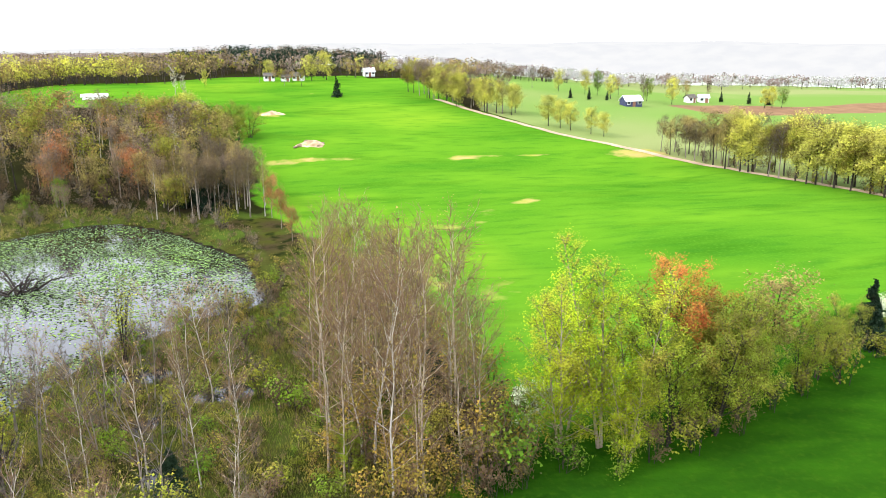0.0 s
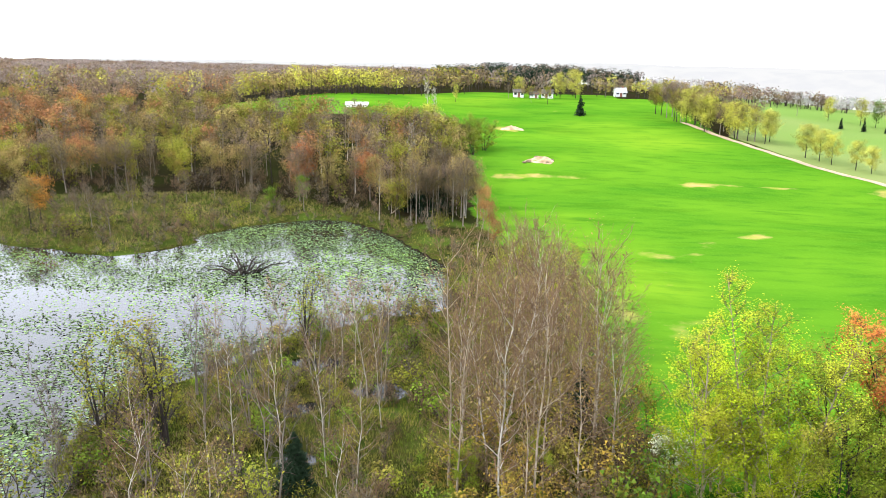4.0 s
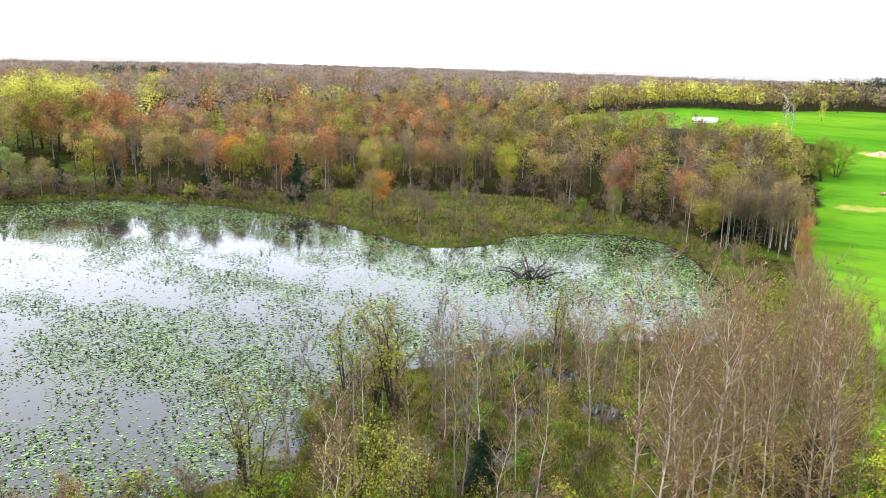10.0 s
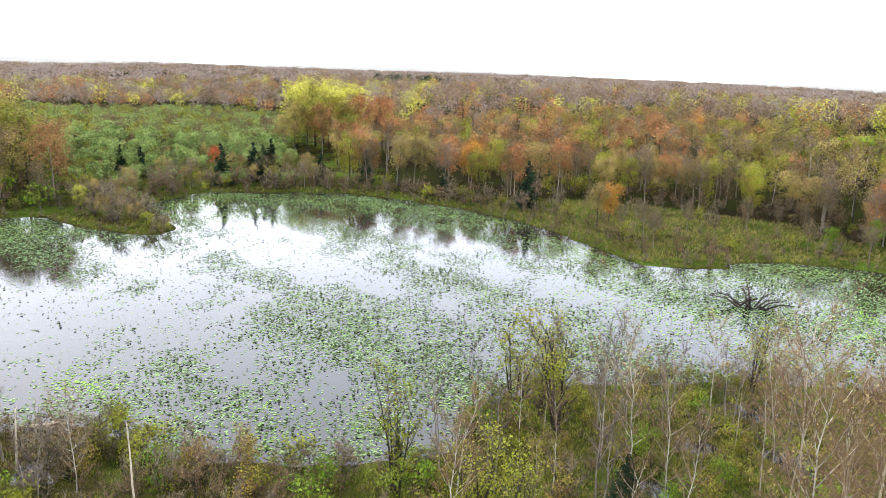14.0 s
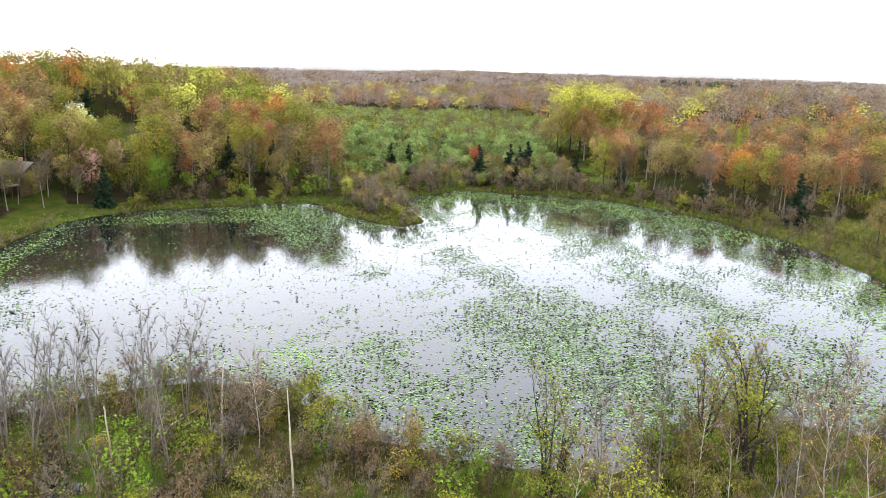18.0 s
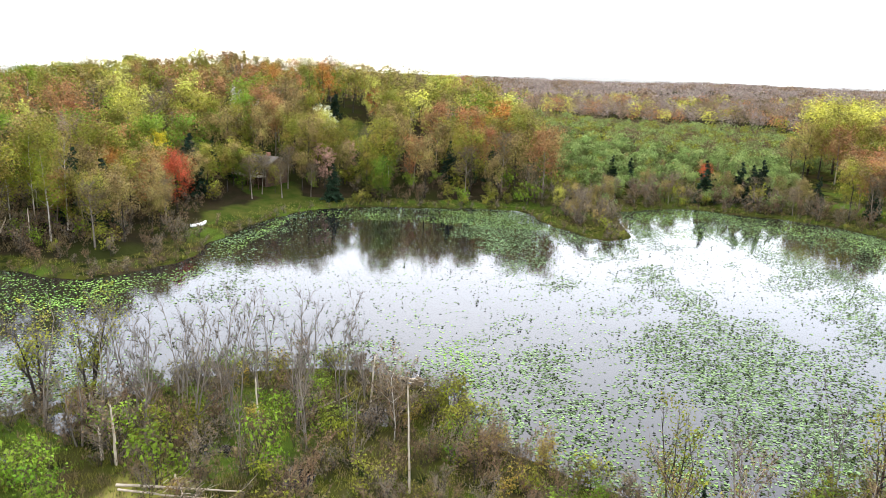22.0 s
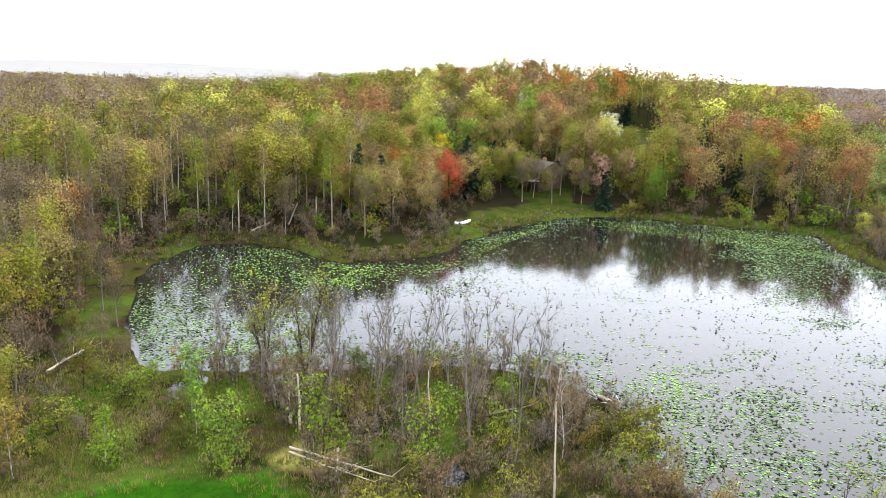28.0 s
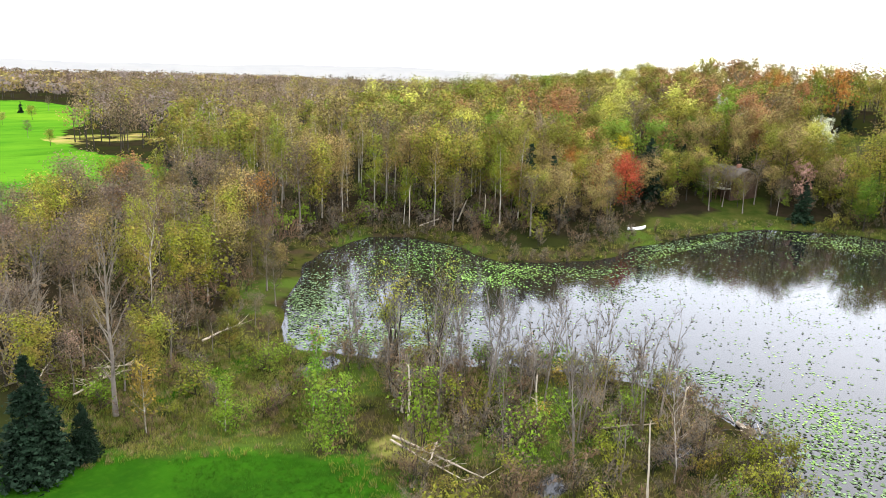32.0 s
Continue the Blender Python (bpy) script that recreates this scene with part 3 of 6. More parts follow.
def grow(rng, H, r0, bare=0.4, spread=3.0, limbs=14, up=0.7, twigs=9, n_leaf=500, leaf=0.4, stems=1, crown="round", quads=False, sides=5, twig_r=0.03, lean=0.04, droop=0.0, fluff=0.0, fine=True, kink=0.012):
    wood, tb, tt, tr, lc = [], [], [], [], []
    for s in range(stems):
        az = rng.uniform(0, 6.28)
        off = np.array([math.cos(az), math.sin(az), 0]) * (0.0 if stems == 1 else 0.25)
        h = H * (1 if s == 0 else rng.uniform(0.7, 0.97))
        tilt = np.array([math.cos(az), math.sin(az)]) * h * (rng.uniform(0, lean) if stems == 1 else rng.uniform(0.08, 0.22))
        zz = np.linspace(0, 1, 6)
        wob = np.cumsum(rng.normal(0, kink * h, (6, 2)), axis=0) * zz[:, None]
        line = np.c_[off[0] + tilt[0] * zz ** 1.3 + wob[:, 0], off[1] + tilt[1] * zz ** 1.3 + wob[:, 1], zz * h - 0.25]
        rr = r0 * (1 - 0.86 * zz) * (1 if stems == 1 else 0.7)
        rr[0] *= 1.25
        wood.append(tube(line, rr, sides + 1))
        for i in range(max(3, limbs // stems)):
            u = (i + rng.uniform(0, 1)) / max(3, limbs // stems)
            f = bare + (0.97 - bare) * u
            start = np.array([np.interp(f, zz, line[:, k]) for k in range(3)])
            a = i * 2.4 + rng.uniform(-0.5, 0.5)
            prof = {"round": math.sin(math.pi * (0.18 + 0.75 * u)) ** 0.8, "narrow": 0.75 * (1 - u) + 0.3, "vase": 0.45 + 0.6 * u * (1.25 - u)}[crown]
            L = spread * prof * rng.uniform(0.7, 1.2)
            rise = up * (0.55 + 0.7 * u)
            out = np.array([math.cos(a), math.sin(a), rise])
            out /= np.linalg.norm(out)
            q = np.linspace(0, 1, 4)[:, None]
            lift = np.array([0, 0, (0.22 - droop) * L])
            pts = start + out * L * q + lift * q ** 2 + np.cumsum(rng.normal(0, 0.045 * L, (4, 3)), axis=0) * q
            lr = max(0.022, r0 * 0.42 * (1 - 0.62 * u)) * np.array([1, 0.7, 0.45, 0.2])
            wood.append(tube(pts, lr, max(3, sides - 2)))
            k = twigs + (2 if u > 0.6 else 0)
            w = rng.uniform(0.22, 1.0, k)
            b0 = np.stack([np.interp(w, q[:, 0], pts[:, j]) for j in range(3)], -1)
            dirs = out * 0.8 + rng.normal(0, 0.55, (k, 3)) + np.array([0, 0, 0.28 - droop])
            dirs /= np.linalg.norm(dirs, axis=1)[:, None]
            ln = (0.32 * L + 0.35) * rng.uniform(0.5, 1.25, k) * (1.2 - 0.5 * w)
            tb.append(b0)
            tt.append(b0 + dirs * ln[:, None])
            tr.append(np.full(k, twig_r) * (1.15 - 0.4 * w))
    B, E, R = np.concatenate(tb), np.concatenate(tt), np.concatenate(tr)
    # second order of finer twigs off the first
    m = len(B) if fine else len(B) // 3
    pick = rng.integers(0, len(B), m)
    w = rng.uniform(0.3, 0.95, m)[:, None]
    B2 = B[pick] * (1 - w) + E[pick] * w
    d2 = (E - B)[pick] * 0.45 + rng.normal(0, 0.26, (m, 3)) * np.linalg.norm((E - B)[pick], axis=1)[:, None]
    B, E, R = np.concatenate([B, B2]), np.concatenate([E, B2 + d2]), np.concatenate([R, R[pick] * 0.65])
    crown_parts = [spikes(B, E, R)]
    leaf_parts = []
    if n_leaf:
        reach = np.linalg.norm(E - B, axis=1) ** 1.6
        pick = rng.choice(len(B), n_leaf, p=reach / reach.sum())
        w = rng.uniform(0.35, 1.1, n_leaf)[:, None]
        lc = B[pick] * (1 - w) + E[pick] * w + rng.normal(0, 0.22 * leaf + 0.1 + fluff, (n_leaf, 3))
        mid = np.median(lc, axis=0) - np.array([0, 0, 0.12 * H])
        away = (lc - mid) / np.array([1, 1, 1.2])
        away /= np.linalg.norm(away, axis=1)[:, None] + 1e-9
        near = lc - (B[pick] * 0.7 + mid * 0.3)
        near /= np.linalg.norm(near, axis=1)[:, None] + 1e-9
        leaf_parts = [leaves(lc, leaf, rng, quads, 0.0, away * 0.8 + near * 0.4)]
    return stack(wood), stack(crown_parts), stack(leaf_parts) if leaf_parts else None


def conifer(rng, H, wide, levels=15, n=9, spray=6, fine=1.0):
    wood = [tube([(0, 0, -0.2), (0, 0, H * 0.5), (0, 0, H * 0.98)], [H * 0.02, H * 0.012, 0.02], 6)]
    b, e, r, lc, ls = [], [], [], [], []
    for i in range(levels):
        u = (i + 0.3) / levels
        z = H * (0.06 + 0.92 * u)
        L = wide * (1 - u) ** 0.85 * rng.uniform(0.85, 1.12) + 0.12
        for k in range(max(4, int(n * (1.1 - 0.6 * u)))):
            a = k * 6.283 / n + i * 0.7 + rng.uniform(-0.3, 0.3)
            l = L * rng.uniform(0.75, 1.15)
            d = np.array([math.cos(a), math.sin(a), 0.28 * u - 0.22])
            s = np.array([0, 0, z + rng.uniform(-0.2, 0.2)])
            b.append(s)
            e.append(s + d * l)
            r.append(0.035)
            m = spray + int(4 * (1 - u))
            w = rng.uniform(0.2, 1.0, m)[:, None]
            lc.append(s + d * l * w + rng.normal(0, 1, (m, 3)) * np.array([0.16, 0.16, 0.08]) * (0.4 + l * 0.35))
            ls.append(np.full(m, (0.24 + 0.16 * l) * fine))
    centre, size = np.concatenate(lc), np.concatenate(ls)
    return stack(wood), spikes(np.array(b), np.array(e), np.array(r)), leaves(centre, size, rng, False, 0.55)


# kind: variants, bark, twigs, leaf, label, name, growth
KINDS = {
    "brush_amber": (3, BARK_GREY, TWIG_WARM, "amber", "rust-brown brush with small amber leaves", "bare_shrub",
                    dict(H=3.4, r0=0.035, bare=0.06, spread=1.7, limbs=16, up=1.1, twigs=9, n_leaf=480, leaf=0.1, stems=5, crown="vase", twig_r=0.022, fluff=0.15, fine=False)),
    "old_bare": (1, BARK_ASH, TWIG_PALE, None, "big bare pale tree with a broad forked crown", "bare_tree",
                 dict(H=13, r0=0.2, bare=0.22, spread=4.6, limbs=22, up=1.5, twigs=13, n_leaf=0, crown="vase", twig_r=0.02)),
    "aspen": (5, BARK_PALE, TWIG_WARM, "tan", "tall bare pale-barked aspen with fine tan twigs", "aspen_tree",
              dict(H=16, r0=0.095, bare=0.16, spread=4.4, limbs=26, up=0.95, twigs=14, n_leaf=900, leaf=0.065, crown="vase", twig_r=0.022, fluff=0.14, kink=0.02)),
    "aspen_bud": (4, BARK_PALE, TWIG_TAN, "lime", "pale-barked aspen coming into yellow-green leaf", "aspen_tree",
                  dict(H=16, r0=0.15, bare=0.07, spread=3.9, limbs=50, up=1.15, twigs=11, n_leaf=15000, leaf=0.085, crown="narrow", quads=False, twig_r=0.017, fluff=0.07, stems=2)),
    "birch": (5, BARK_WHITE, TWIG_WARM, "tan", "slender bare white birch rising from the marsh", "birch_tree",
              dict(H=11, r0=0.07, bare=0.2, spread=3.7, limbs=19, up=1.15, twigs=15, n_leaf=300, leaf=0.09, crown="vase", twig_r=0.02, kink=0.028, lean=0.12)),
    "dead": (4, BARK_ASH, TWIG_GREY, None, "thin dead bare tree standing in the marsh", "dead_tree",
             dict(H=9, r0=0.1, bare=0.25, spread=2.7, limbs=15, up=1.6, twigs=9, n_leaf=0, stems=2, crown="vase", twig_r=0.026, kink=0.022)),
    "marsh_willow": (3, BARK_DARK, TWIG_GREY, "willow", "dark-stemmed marsh willow with thin lime leaves", "willow_tree",
                     dict(H=7.5, r0=0.17, bare=0.2, spread=2.8, limbs=22, up=1.2, twigs=11, n_leaf=1500, leaf=0.11, stems=4, crown="vase", twig_r=0.02, fluff=0.15)),
    "hedge_olive": (3, BARK_GREY, TWIG_TAN, "moss", "hedgerow tree in thin olive-green leaf", "hedge_tree",
                    dict(H=10, r0=0.13, bare=0.06, spread=3.0, limbs=30, up=0.95, twigs=10, n_leaf=10500, leaf=0.085, stems=3, crown="round", quads=False, twig_r=0.018, fluff=0.08)),
    "hedge_red": (2, BARK_GREY, TWIG_RED, "ember", "hedgerow maple with red flower buds", "maple_tree",
                  dict(H=12, r0=0.15, bare=0.45, spread=2.5, limbs=26, up=1.0, twigs=12, n_leaf=13000, leaf=0.085, stems=2, crown="round", quads=False, twig_r=0.02, fluff=0.05)),
    "grey": (4, BARK_ASH, TWIG_GREY, "brown", "bare grey-brown tree of the wood", "bare_tree",
             dict(H=13, r0=0.17, bare=0.4, spread=3.6, limbs=17, up=0.9, twigs=11, n_leaf=1729, leaf=0.17, crown="round", fluff=0.35, fine=False)),
    "tan": (4, BARK_GREY, TWIG_TAN, "tan", "woodland tree with tan opening buds", "budding_tree",
            dict(H=13, r0=0.17, bare=0.38, spread=3.6, limbs=15, up=0.8, twigs=7, n_leaf=2825, leaf=0.20, crown="round", fluff=0.4, fine=False)),
    "mauve": (3, BARK_ASH, TWIG_GREY, "mauve", "bare mauve-brown tree of the wood", "bare_tree",
              dict(H=13, r0=0.17, bare=0.4, spread=3.7, limbs=15, up=0.9, twigs=9, n_leaf=2160, leaf=0.18, crown="round", fluff=0.4, fine=False)),
    "pale": (4, BARK_WHITE, TWIG_TAN, "tan", "slim white-trunked aspen in a dense stand", "aspen_tree",
             dict(H=15, r0=0.13, bare=0.42, spread=2.3, limbs=16, up=1.2, twigs=9, n_leaf=1396, leaf=0.15, crown="narrow", fluff=0.25, fine=False)),
    "pale_lime": (3, BARK_WHITE, TWIG_TAN, "moss", "slim white-trunked aspen with thin lime leaves", "aspen_tree",
                  dict(H=16, r0=0.14, bare=0.36, spread=2.5, limbs=15, up=1.1, twigs=7, n_leaf=2660, leaf=0.18, crown="narrow", fluff=0.3, fine=False)),
    "rust": (4, BARK_ASH, TWIG_RED, "rust", "maple with rust-red flower buds", "maple_tree",
             dict(H=12, r0=0.16, bare=0.34, spread=3.8, limbs=15, up=0.8, twigs=6, n_leaf=3325, leaf=0.21, crown="round", fluff=0.45, fine=False)),
    "red": (2, BARK_GREY, TWIG_RED, "red", "maple in vivid scarlet bud", "maple_tree",
            dict(H=12, r0=0.16, bare=0.24, spread=3.8, limbs=15, up=0.8, twigs=6, n_leaf=3325, leaf=0.21, crown="round", fluff=0.45, fine=False)),
    "orange": (2, BARK_GREY, TWIG_RED, "orange", "maple in orange-brown bud", "maple_tree",
               dict(H=12, r0=0.16, bare=0.24, spread=3.8, limbs=15, up=0.8, twigs=6, n_leaf=3325, leaf=0.21, crown="round", fluff=0.45, fine=False)),
    "olive": (4, BARK_GREY, TWIG_TAN, "olive", "broad woodland tree in thin olive leaf", "leafing_tree",
              dict(H=13, r0=0.18, bare=0.3, spread=4.1, limbs=15, up=0.7, twigs=6, n_leaf=3490, leaf=0.22, crown="round", fluff=0.45, fine=False)),
    "green": (3, BARK_GREY, TWIG_TAN, "green", "broad tree in fresh green leaf", "green_tree",
              dict(H=12, r0=0.17, bare=0.18, spread=3.8, limbs=15, up=0.7, twigs=6, n_leaf=3657, leaf=0.21, crown="round", fluff=0.45, fine=False)),
    "yellow": (3, BARK_GREY, TWIG_TAN, "yellow", "rounded tree covered in yellow-green flowers", "flowering_tree",
               dict(H=13, r0=0.18, bare=0.2, spread=4.3, limbs=17, up=0.7, twigs=6, n_leaf=3990, leaf=0.23, crown="round", fluff=0.45, fine=False)),
    "gold": (1, BARK_GREY, TWIG_TAN, "gold", "small tree in golden-yellow young leaf", "flowering_tree",
             dict(H=10, r0=0.14, bare=0.25, spread=2.7, limbs=14, up=0.9, twigs=7, n_leaf=2660, leaf=0.18, crown="round")),
    "blossom": (2, BARK_GREY, TWIG_TAN, "white", "fruit tree in full white blossom", "blossom_tree",
                dict(H=7, r0=0.13, bare=0.2, spread=3.0, limbs=15, up=0.8, twigs=8, n_leaf=1900, leaf=0.14, crown="round")),
    "pink": (2, BARK_GREY, TWIG_RED, "pink", "tree veiled in dusty pink buds", "blossom_tree",
             dict(H=11, r0=0.15, bare=0.2, spread=3.4, limbs=16, up=0.8, twigs=9, n_leaf=2992, leaf=0.15, crown="round")),
    "silver": (2, BARK_WHITE, TWIG_GREY, "silver", "silvery poplar veiled in pale catkins", "poplar_tree",
               dict(H=13, r0=0.16, bare=0.25, spread=3.0, limbs=18, up=1.2, twigs=10, n_leaf=700, leaf=0.22, crown="vase")),
    "brush": (4, BARK_GREY, TWIG_WARM, "brown", "tangled leafless brown brush in the marsh", "bare_shrub",
              dict(H=3.2, r0=0.035, bare=0.08, spread=1.7, limbs=14, up=1.1, twigs=11, n_leaf=130, leaf=0.12, stems=5, crown="vase", twig_r=0.022, fluff=0.1, fine=False)),
    "brush_grey": (3, BARK_GREY, TWIG_PALE, "brown", "dense grey leafless shrub at the water's edge", "bare_shrub",
                   dict(H=3.0, r0=0.035, bare=0.08, spread=1.7, limbs=14, up=1.0, twigs=12, n_leaf=130, leaf=0.12, stems=6, crown="vase", twig_r=0.022, fluff=0.1, fine=False)),
    "brush_lime": (3, BARK_GREY, TWIG_TAN, "willow", "low willow shrub in thin yellow-green leaf", "willow_shrub",
                   dict(H=2.8, r0=0.035, bare=0.08, spread=1.6, limbs=16, up=1.0, twigs=8, n_leaf=480, leaf=0.13, stems=5, crown="round", twig_r=0.022, fluff=0.15, fine=False)),
    "brush_green": (3, BARK_GREY, TWIG_TAN, "green", "low bush in fresh green leaf", "shrub",
                    dict(H=2.6, r0=0.035, bare=0.06, spread=1.6, limbs=16, up=0.9, twigs=7, n_leaf=520, leaf=0.13, stems=5, crown="round", twig_r=0.022, fluff=0.15, fine=False)),
    "brush_red": (1, BARK_GREY, TWIG_RED, "rust", "small shrub with red buds in the marsh", "shrub",
                  dict(H=3.0, r0=0.04, bare=0.15, spread=1.3, limbs=14, up=1.2, twigs=10, n_leaf=700, leaf=0.08, stems=4, crown="vase", twig_r=0.018)),
    "swamp": (4, BARK_GREY, TWIG_TAN, "sage", "low rounded swamp shrub in sage-green leaf", "swamp_shrub",
              dict(H=3.6, r0=0.06, bare=0.05, spread=2.9, limbs=10, up=0.5, twigs=4, n_leaf=950, leaf=0.29, stems=3, crown="round", twig_r=0.03, fluff=0.3, fine=False)),
    "sapling": (3, BARK_WHITE, TWIG_TAN, "green", "slim young birch in bright green leaf", "birch_tree",
                dict(H=5, r0=0.05, bare=0.12, spread=1.0, limbs=18, up=1.4, twigs=8, n_leaf=900, leaf=0.12, crown="narrow", twig_r=0.014, fluff=0.12)),
    "sapling_gold": (2, BARK_WHITE, TWIG_TAN, "amber", "young birch with olive-gold leaves", "birch_tree",
                     dict(H=5.5, r0=0.055, bare=0.18, spread=1.5, limbs=18, up=1.1, twigs=8, n_leaf=900, leaf=0.12, crown="round", twig_r=0.014, fluff=0.15)),
}
SHAPES = {}


def shapes(kind):
    """The trunk and crown meshes of a kind, made when first asked for."""
    if kind in SHAPES:
        return SHAPES[kind]
    made = []
    if kind == "near_spruce":
        for v in range(2):
            wood, tw, lf = conifer(np.random.default_rng(970 + v), 10.0, 2.5, 34, 18, 30, 0.42)
            made.append((link_mesh("trunk", *wood, [BARK_DARK]), link_mesh("crown", *stack([tw, lf]), [BARK_DARK, LEAF["needle"]], [0] * len(tw[1]) + [1] * len(lf[1])), 10.0))
    elif kind in ("spruce", "cedar"):
        for v in range(3):
            rng = np.random.default_rng(900 + v + (50 if kind == "cedar" else 0))
            wood, tw, lf = conifer(rng, 10.0, 2.3 if kind == "spruce" else 1.5, 17, 10, 6)
            crown = stack([tw, lf])
            made.append((link_mesh("trunk", *wood, [BARK_DARK]), link_mesh("crown", *crown, [BARK_DARK, LEAF["needle"]], [0] * len(tw[1]) + [1] * len(lf[1])), 10.0))
    else:
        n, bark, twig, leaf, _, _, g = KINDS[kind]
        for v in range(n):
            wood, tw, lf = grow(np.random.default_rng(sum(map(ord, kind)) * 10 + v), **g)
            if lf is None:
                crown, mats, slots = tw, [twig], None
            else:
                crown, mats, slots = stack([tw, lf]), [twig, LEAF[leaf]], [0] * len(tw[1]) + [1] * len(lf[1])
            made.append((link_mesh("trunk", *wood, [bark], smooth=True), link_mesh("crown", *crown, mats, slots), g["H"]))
    SHAPES[kind] = made
    return made


PLANT = random.Random(11)


def plant(kind, x, y, h, wide=None, group="", label="", z=None, turn=None):
    """One tree or shrub of height h at a place."""
    some = shapes(kind)
    trunk, crown, h0 = some[PLANT.randrange(len(some))]
    if kind in ("spruce", "cedar", "near_spruce"):
        name, text, cat = "spruce_tree", "dark green pointed spruce tree", "conifer"
    else:
        text, name = KINDS[kind][4:6]
        cat = "shrub" if name.endswith("shrub") else "tree"
    top = new(name)
    s = h / h0
    w = s * (wide or 1.0) * PLANT.uniform(0.9, 1.15)
    top.matrix_basis = pose(x, y, ground_z(x, y) if z is None else z, PLANT.uniform(-2, 2), PLANT.uniform(-2, 2), PLANT.uniform(0, 360) if turn is None else turn) @ Matrix.Diagonal((w, w, s, 1))
    top.empty_display_size = 0.2
    tagged(top, label or text, cat, group)
    for part_name, me in (("trunk" if cat != "shrub" else "stem", trunk), ("crown" if cat != "shrub" else "foliage", crown)):
        ob = new(part_name, me)
        ob.parent = top
    return top


STUMP_AT = (-41.5, 30.0)


def scattered(poly, gap, seed, keep_off=4.0, shore=None):
    """Places in a polygon, unevenly about gap metres apart."""
    rng = np.random.default_rng(seed)
    p = np.array(poly, float)
    xs, ys = np.meshgrid(np.arange(p[:, 0].min(), p[:, 0].max(), gap), np.arange(p[:, 1].min(), p[:, 1].max(), gap))
    x = xs.ravel() + rng.uniform(-0.45, 0.45, xs.size) * gap
    y = ys.ravel() + rng.uniform(-0.45, 0.45, xs.size) * gap
    ok = (border(p, x, y) < 0) & (np.hypot(x - STUMP_AT[0] - 0.8, y - STUMP_AT[1]) > 2.4)
    x, y = x[ok], y[ok]
    d = shore_distance(x, y)
    ok = d > keep_off if shore is None else (d > shore[0]) & (d < shore[1])
    return np.stack([x[ok], y[ok]], -1)


def choose(rng, mix):
    names, w = list(mix), np.array(list(mix.values()), float)
    return names[int(rng.choice(len(names), p=w / w.sum()))]


def thicket(name, label, category, spots, mix, hgt, seed, thin=1.0, coarse=False):
    """A joined mass of trees or shrubs of several kinds, countless and tangled."""
    rng = np.random.default_rng(seed)
    zs = height(spots[:, 0], spots[:, 1])
    mats, bank, pieces, slots = [], {}, [], []
    for kind in mix:
        n, bark, twig, leaf, _, _, g = KINDS[kind]
        own = dict(g, n_leaf=int(g["n_leaf"] * thin), fine=False, limbs=max(6, int(g["limbs"] * (0.7 if g["H"] > 5 else 0.55))), twigs=max(3, int(g["twigs"] * (0.6 if g["H"] > 5 else 0.5))), sides=3, quads=False, leaf=g["leaf"] * (1.5 if thin < 0.4 else 1.25 if thin < 1 else 1))
        if coarse:
            own.update(limbs=7, twigs=5, leaf=g["leaf"] * 1.7, twig_r=0.035)
        use = []
        for m in (bark, twig) + ((LEAF[leaf],) if leaf else ()):
            if m not in mats:
                mats.append(m)
            use.append(mats.index(m))
        bank[kind] = []
        for v in range(3):
            got = [p for p in grow(np.random.default_rng(seed * 31 + v + len(kind)), **own) if p is not None]
            V, F = stack(got)
            bank[kind].append((V, F, np.concatenate([np.full(len(p[1]), u) for p, u in zip(got, use)]), g["H"]))
    for (x, y), z in zip(spots, zs):
        V, F, sl, h0 = bank[choose(rng, mix)][rng.integers(3)]
        k, a = rng.uniform(*hgt) / h0, rng.uniform(0, 6.283)
        c, s = math.cos(a), math.sin(a)
        w = k * rng.uniform(0.9, 1.2)
        pieces.append((np.c_[(V[:, 0] * c - V[:, 1] * s) * w + x, (V[:, 0] * s + V[:, 1] * c) * w + y, V[:, 2] * k + z], F))
        slots.append(sl)
    V, F = stack(pieces)
    tagged(new(name, link_mesh(name, V, F, mats, np.concatenate(slots))), label, category, kind="stuff")

# ---- woods round the pond, zone by zone ----
HOUSE_AT = (-140, -19)


def clear_of(pts):
    """Leaves the lawns, the fields and the house's plot open."""
    x, y = pts[:, 0], pts[:, 1]
    ok = (border(LAWN, x, y) > 1.5) & (border(ORCHARD, x, y) > 1) & (border(FIELD_MAIN, x, y) > 0.5) & (border(FIELD_SOUTH, x, y) > 1)
    ok &= np.hypot(x - HOUSE_AT[0], y - HOUSE_AT[1]) > 8
    return pts[ok]


